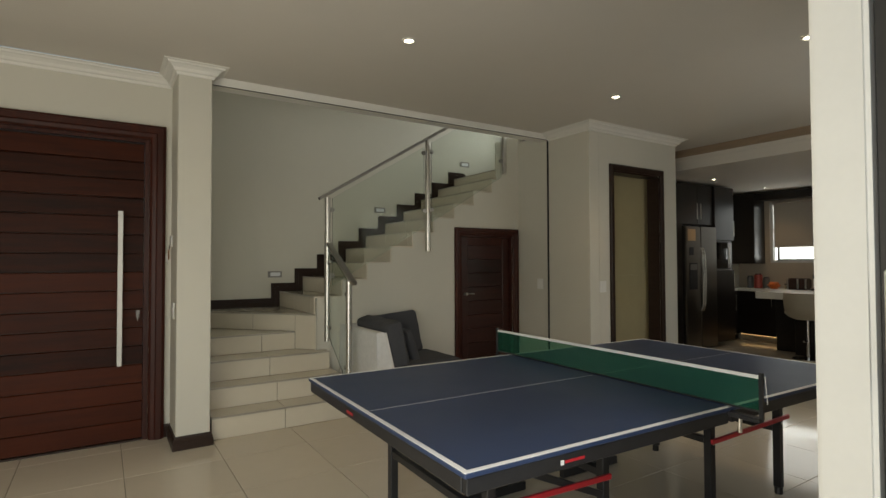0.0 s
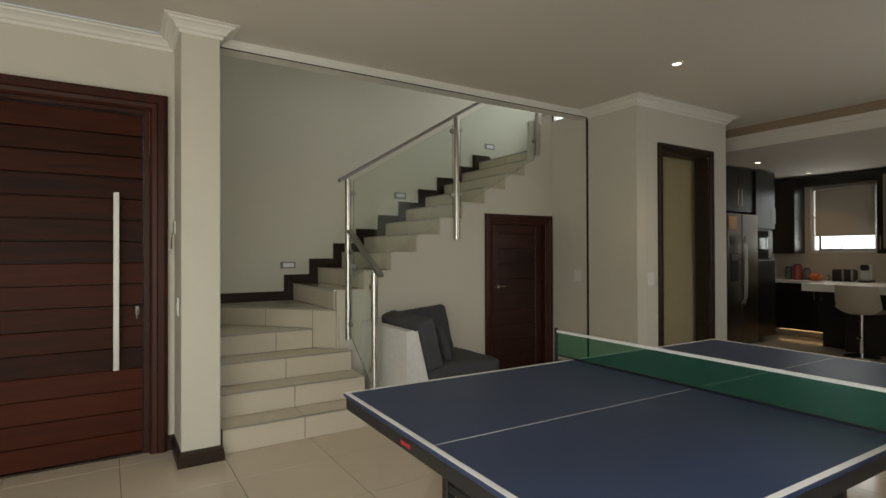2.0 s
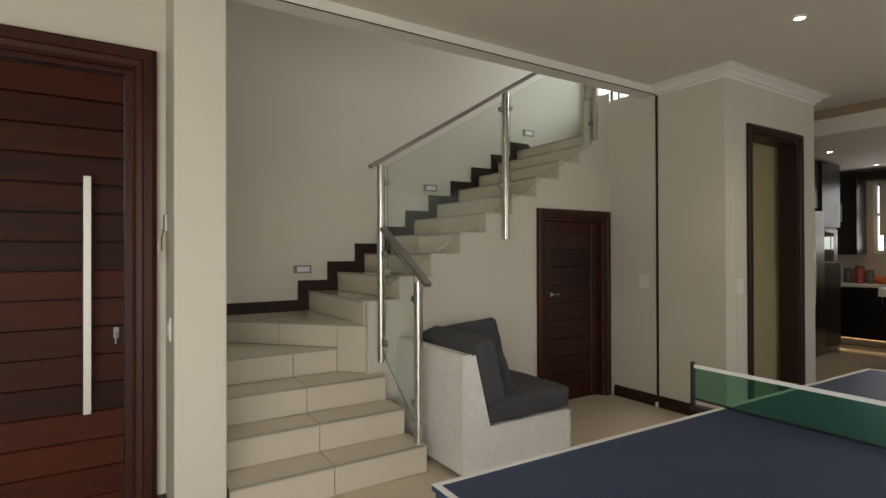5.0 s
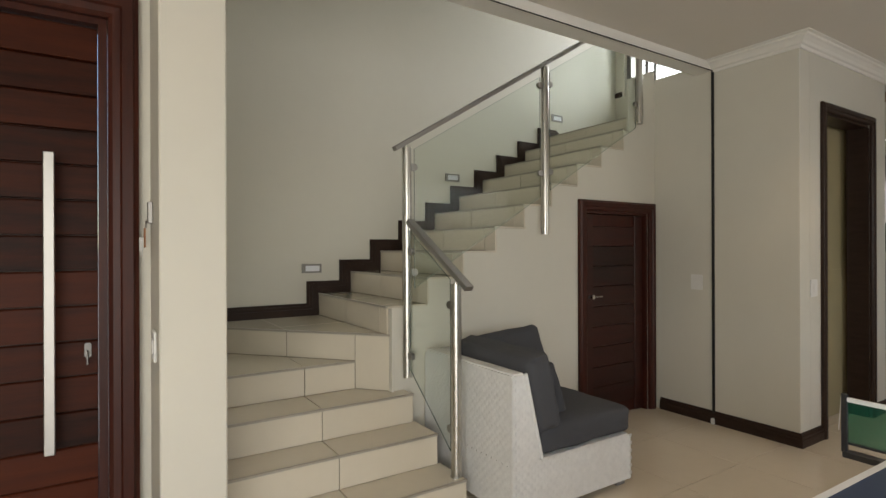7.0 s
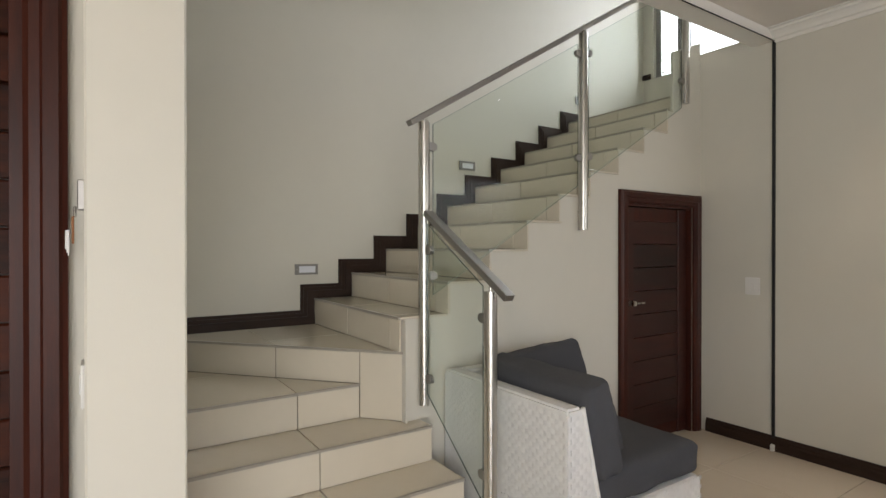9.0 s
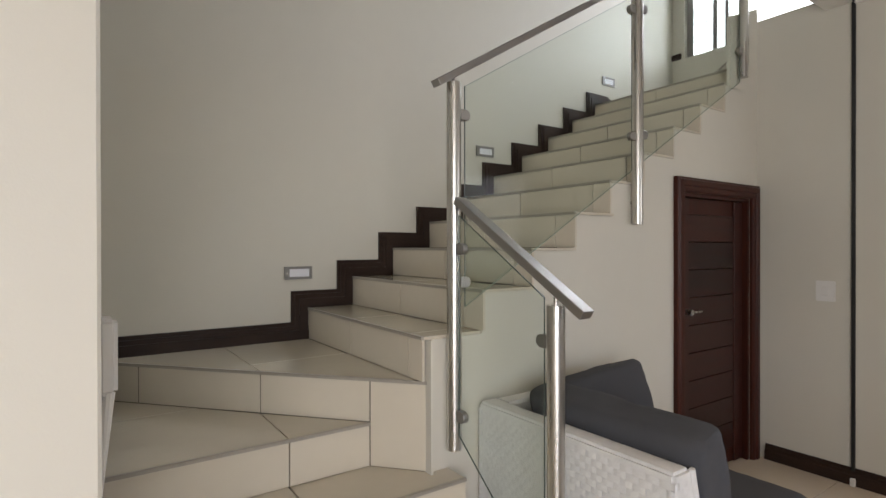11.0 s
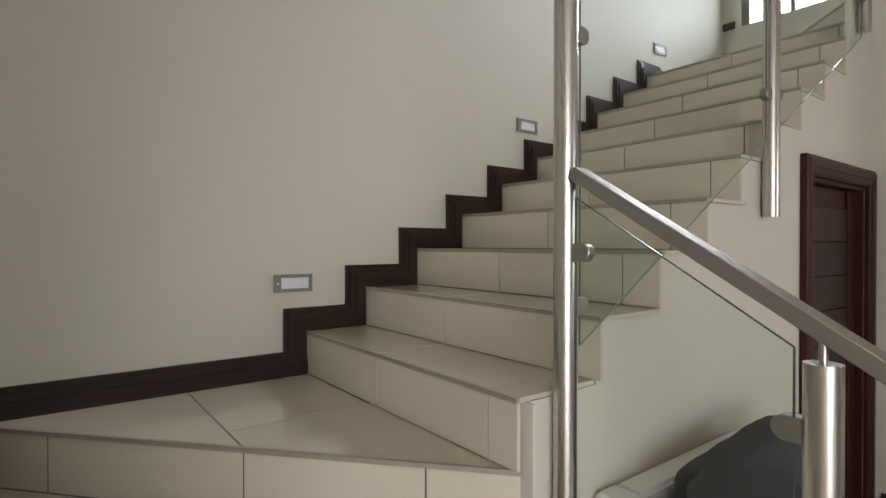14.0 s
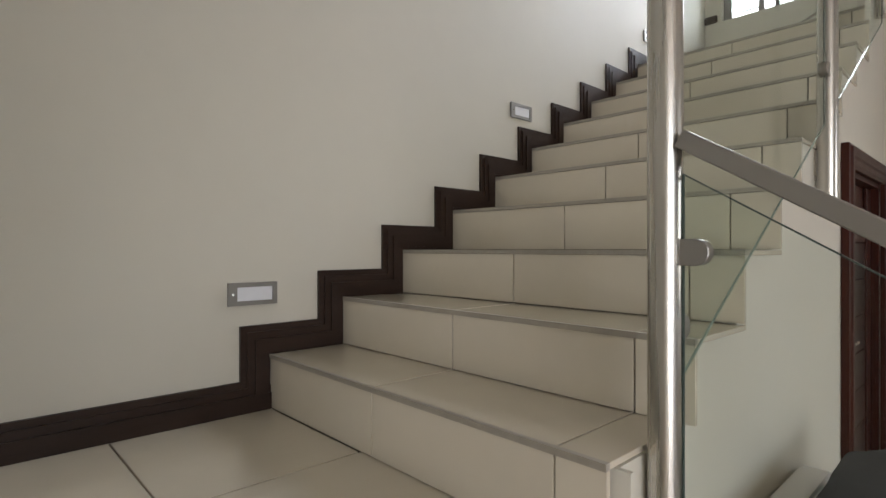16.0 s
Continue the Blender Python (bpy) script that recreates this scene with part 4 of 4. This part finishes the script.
for i, n in enumerate((2, 2, 2)):
    cabinet(10.02, 10.595, 1.75 + i * 1.3, 1.75 + (i + 1) * 1.3 - 0.004, 0.10, 0.86, n, "dark espresso base cabinet under the white worktop", "x")
cabinet(9.33, 10.595, 5.66, 5.91, 0.10, 0.86, 2, "dark espresso base cabinet in the kitchen corner")
wt = thing("worktop", 10.3, 4.0, 0.86, "white stone kitchen worktop along the wall", "worktop")
put("slab", prism([(9.98, 1.7), (10.596, 1.7), (10.596, 5.915), (9.325, 5.915), (9.325, 5.62), (9.98, 5.62)], 0.861, 0.90, "z", 0.003), TOP, wt)
kick = thing("kick_board", 10.1, 4.0, 0.0, "cream kick board below the kitchen cabinets", "kick board")
put("board", box(10.06, 10.08, 1.75, 5.66, 0.0, 0.099), CREAM, kick)

isl = thing("kitchen_island", 9.2, 3.2, 0, "dark kitchen island with thick white stone top", "island")
put("base", box(9.05, 9.45, 1.9, 4.29, 0.0, 0.82, 0.004), CAB, isl)
put("top", box(8.80, 9.50, 1.7, 4.72, 0.82, 0.925, 0.006), TOP, isl)
put("end_support", box(9.30, 9.45, 4.295, 4.66, 0.0, 0.82), CAB, isl)


def stool(x, y, rz, first=[]):
    if first:
        return copy_thing(first[0], pose(x, y, 0, 0, 0, rz))
    t = thing("bar_stool", 0, 0, 0, "cream upholstered bucket bar stool on a chrome pedestal", "bar stool", "stools at the island")
    base = bmesh.new()
    bmesh.ops.create_cone(base, cap_ends=True, segments=32, radius1=0.20, radius2=0.19, depth=0.012, matrix=pose(0, 0, 0.006))
    bmesh.ops.create_cone(base, cap_ends=True, segments=32, radius1=0.19, radius2=0.04, depth=0.02, matrix=pose(0, 0, 0.022))
    part("base", base, CHROME, t, smooth=True)
    part("pedestal", rod((0, 0, 0.03), (0, 0, 0.54), 0.024, 18), CHROME, t, smooth=True)
    part("footrest", bar((-0.16, 0, 0.26), (0.16, 0, 0.26), 0.02, 0.02), CHROME, t)
    sh = bmesh.new()
    prev = None
    N = 14
    for i in range(N + 1):
        u = i / N
        if u < 0.45:
            px, pz = 0.20 - 0.36 * u / 0.45, 0.56 - 0.015 * math.sin(math.pi * u / 0.45)
        else:
            w = (u - 0.45) / 0.55
            px, pz = -0.16 - 0.09 * math.sin(w * 1.5), 0.56 + 0.37 * w ** 1.25
        row = [sh.verts.new((px + 0.05 * abs(v) ** 2.5 * (1 if u > 0.45 else 0), 0.245 * v * (1 - 0.12 * max(0, u - 0.6)), pz + 0.10 * abs(v) ** 3 * (1 - abs(2 * u - 1)))) for v in [j / 5 - 1 for j in range(11)]]
        if prev:
            for j in range(10):
                sh.faces.new((prev[j], prev[j + 1], row[j + 1], row[j]))
        prev = row
    bmesh.ops.recalc_face_normals(sh, faces=sh.faces[:])
    bmesh.ops.solidify(sh, geom=sh.faces[:], thickness=0.035)
    part("shell", finish(sh), CREAM, t, "cream leather bucket seat", smooth=True)
    first.append(t)
    t.matrix_world = pose(x, y, 0, 0, 0, rz)
    return t


stool(8.82, 4.02, 4); stool(8.84, 3.42, -3); stool(8.83, 2.7, 2)

w2 = thing("window_2", 10.6, 4.89, 1.35, "white-framed kitchen window behind a half-lowered blind", "window", kind="structure")
for nm, b in (("frame_left", (5.31, 5.36, 1.35, 2.44)), ("frame_right", (4.42, 4.47, 1.35, 2.44)), ("frame_sill", (4.47, 5.31, 1.35, 1.40)), ("frame_head", (4.47, 5.31, 2.39, 2.44)), ("transom", (4.47, 5.31, 1.93, 1.97))):
    put(nm, box(10.62, 10.68, *b, 0.003), WHITEALU, w2)
put("casement", box(10.60, 10.618, 5.20, 5.23, 1.40, 1.64), GREYALU, w2)
put("casement_rail", box(10.60, 10.618, 4.47, 5.20, 1.40, 1.42), GREYALU, w2)
put("stay", bar((10.60, 4.92, 1.41), (10.60, 4.87, 1.50), 0.01, 0.012), GREYALU, w2)
put("pane", box(10.645, 10.650, 4.47, 5.31, 1.40, 2.39), WGLASS, w2, shadow=False)
bl = thing("roller_blind", 10.58, 4.85, 2.4, "beige fabric roller blind half lowered over the kitchen window", "blind")
put("fabric", box(10.575, 10.578, 4.45, 5.27, 1.64, 2.40), BLIND, bl)
put("tube", rod((10.575, 4.44, 2.42), (10.575, 5.29, 2.42), 0.022, 14), BLIND, bl)
put("hem_bar", box(10.570, 10.583, 4.45, 5.27, 1.625, 1.642, 0.002), BLIND, bl)

def jar(x, y, r, h, colour, label, cat, lid=None):
    t = thing(cat.replace(" ", "_"), x, y, 0.90, label, cat)
    b = bmesh.new()
    bmesh.ops.create_cone(b, cap_ends=True, segments=18, radius1=r, radius2=r * 0.94, depth=h, matrix=pose(0, 0, h / 2))
    part("body", b, mat(cat.replace(" ", "_") + "_body", colour, 0.35), t, smooth=True)
    part("lid", rod((0, 0, h), (0, 0, h + 0.02), r * 0.7, 16), BLACKMETAL if lid is None else lid, t, smooth=True)


jar(10.42, 5.62, 0.055, 0.20, (0.10, 0.10, 0.10), "dark glass storage jar on the worktop", "storage jar")
jar(10.38, 5.46, 0.07, 0.24, (0.30, 0.05, 0.04), "red canister on the worktop", "canister")
jar(10.42, 5.34, 0.055, 0.18, (0.14, 0.13, 0.12), "small grey kitchen pot on the worktop", "pot")
for yy in (5.02, 4.96, 4.90):
    jar(10.4, yy, 0.022, 0.07, (0.5, 0.45, 0.3), "small spice jar on the worktop", "spice jar")
fb = thing("fruit_bowl", 10.35, 5.18, 0.90, "orange bowl of fruit on the worktop", "bowl")
b = bmesh.new()
bmesh.ops.create_cone(b, cap_ends=True, segments=24, radius1=0.05, radius2=0.11, depth=0.07, matrix=pose(0, 0, 0.035))
part("bowl", b, mat("orange_plastic", (0.55, 0.14, 0.04), 0.4), fb, smooth=True)
for i in range(4):
    b = bmesh.new()
    bmesh.ops.create_icosphere(b, subdivisions=2, radius=0.036, matrix=pose(0.045 * math.cos(i * 1.6), 0.045 * math.sin(i * 1.6), 0.085))
    part("orange", b, mat("orange_peel", (0.60, 0.17, 0.04), 0.5, bump=0.2), fb, smooth=True)
to = thing("toaster", 10.35, 4.78, 0.90, "dark brown and steel toaster on the worktop", "toaster")
part("body", box(-0.10, 0.10, -0.15, 0.15, 0.01, 0.19, 0.02, 3), mat("brown_gloss", (0.05, 0.025, 0.02), 0.2), to, smooth=True)
for a in (-0.152, -0.03, 0.125):
    part("steel_band", box(-0.104, -0.1005, a, a + 0.028, 0.02, 0.185), STEEL, to)
part("base", box(-0.09, 0.09, -0.14, 0.14, 0.0, 0.011), BLACKMETAL, to)
kf = thing("coffee_machine", 10.36, 4.48, 0.90, "small white coffee machine on the worktop", "coffee machine")
part("body", box(-0.08, 0.10, -0.07, 0.07, 0.03, 0.27, 0.02, 3), PLASTIC, kf, smooth=True)
part("spout_head", box(-0.14, -0.07, -0.05, 0.05, 0.18, 0.27, 0.012, 2), BLACKMETAL, kf)
part("drip_tray", box(-0.16, 0.10, -0.07, 0.07, 0.0, 0.03, 0.006), BLACKMETAL, kf)
kb = thing("knife_block", 9.75, 5.75, 0.90, "dark knife block with steel-handled knives", "knife block")
part("block", prism([(-0.05, 0), (0.07, 0), (0.02, 0.22), (-0.08, 0.18)], -0.05, 0.05, "y", 0.004), BLACKMETAL, kb)
for i in range(3):
    part("knife_handle", bar((-0.05 + 0.02 * i, -0.02 + 0.02 * i, 0.18), (-0.09 + 0.02 * i, -0.02 + 0.02 * i, 0.29), 0.012, 0.016), STEEL, kb)
for i in range(3):
    jar(10.42 - 0.05 * i, 4.22 - 0.06 * i, 0.035, 0.25 - 0.03 * i, ((0.30, 0.03, 0.03), (0.20, 0.15, 0.02), (0.04, 0.04, 0.04))[i], "slim bottle standing on the kitchen worktop", "bottle")

led = thing("led_strip", 10.04, 3.7, 0.09, "warm glowing strip light under the kitchen cabinets", "strip light")
put("strip", box(10.048, 10.058, 1.8, 5.6, 0.092, 0.0985), glow("warm_led", (1.0, 0.62, 0.28), 2.2), led)
rack = thing("cup_rack", 10.5, 4.37, 1.4, "narrow dark cup rack with wire hooks beside the window", "rack")
put("board", box(10.565, 10.599, 4.335, 4.375, 1.42, 2.35), CAB, rack)
for i in range(5):
    put("hook", rod((10.57, 4.375, 1.50 + i * 0.19), (10.55, 4.43, 1.53 + i * 0.19), 0.006, 8), BLACKMETAL, rack)

# the kitchen's furniture and end walls stand a little further back
for ob in scene.objects:
    if ob.parent is None and (ob.name in ("wall_kitchen_back", "wall_kitchen_left") or ob.type in ('EMPTY', 'LIGHT') and ob.location.x > 6.95):
        ob.location += Vector((0.10, -0.13, 0))

# ---- floor tiles, last ----
P, GAP = 0.6035, 0.0035
cache = {}
n_made, far = 0, bmesh.new()
for i in range(-3, 21):
    for j in range(-6, 8):
        x0, y0 = 0.090 + i * P, 4.388 + j * P
        x1, y1 = min(x0 + P - GAP, 10.06), min(y0 + P - GAP, 5.92)
        x0, y0 = max(x0, -1.6), max(y0, 0.92)
        if x1 - x0 < 0.02 or y1 - y0 < 0.02:
            continue
        if x0 < 7.2:
            key = (round(x1 - x0, 4), round(y1 - y0, 4))
            if key not in cache:
                cache[key] = mesh("tile", box(0, key[0], 0, key[1], -0.006, 0.0, 0.0015), TILE)
            ob = new("tile", cache[key])
            ob.location = (x0, y0, 0)
            ob.parent = floor
        else:
            box(x0, x1, y0, y1, -0.006, 0.0, bm=far)
ob = part("far_tiles", finish(far), TILE, floor)
tagged(ob, kind="stuff")
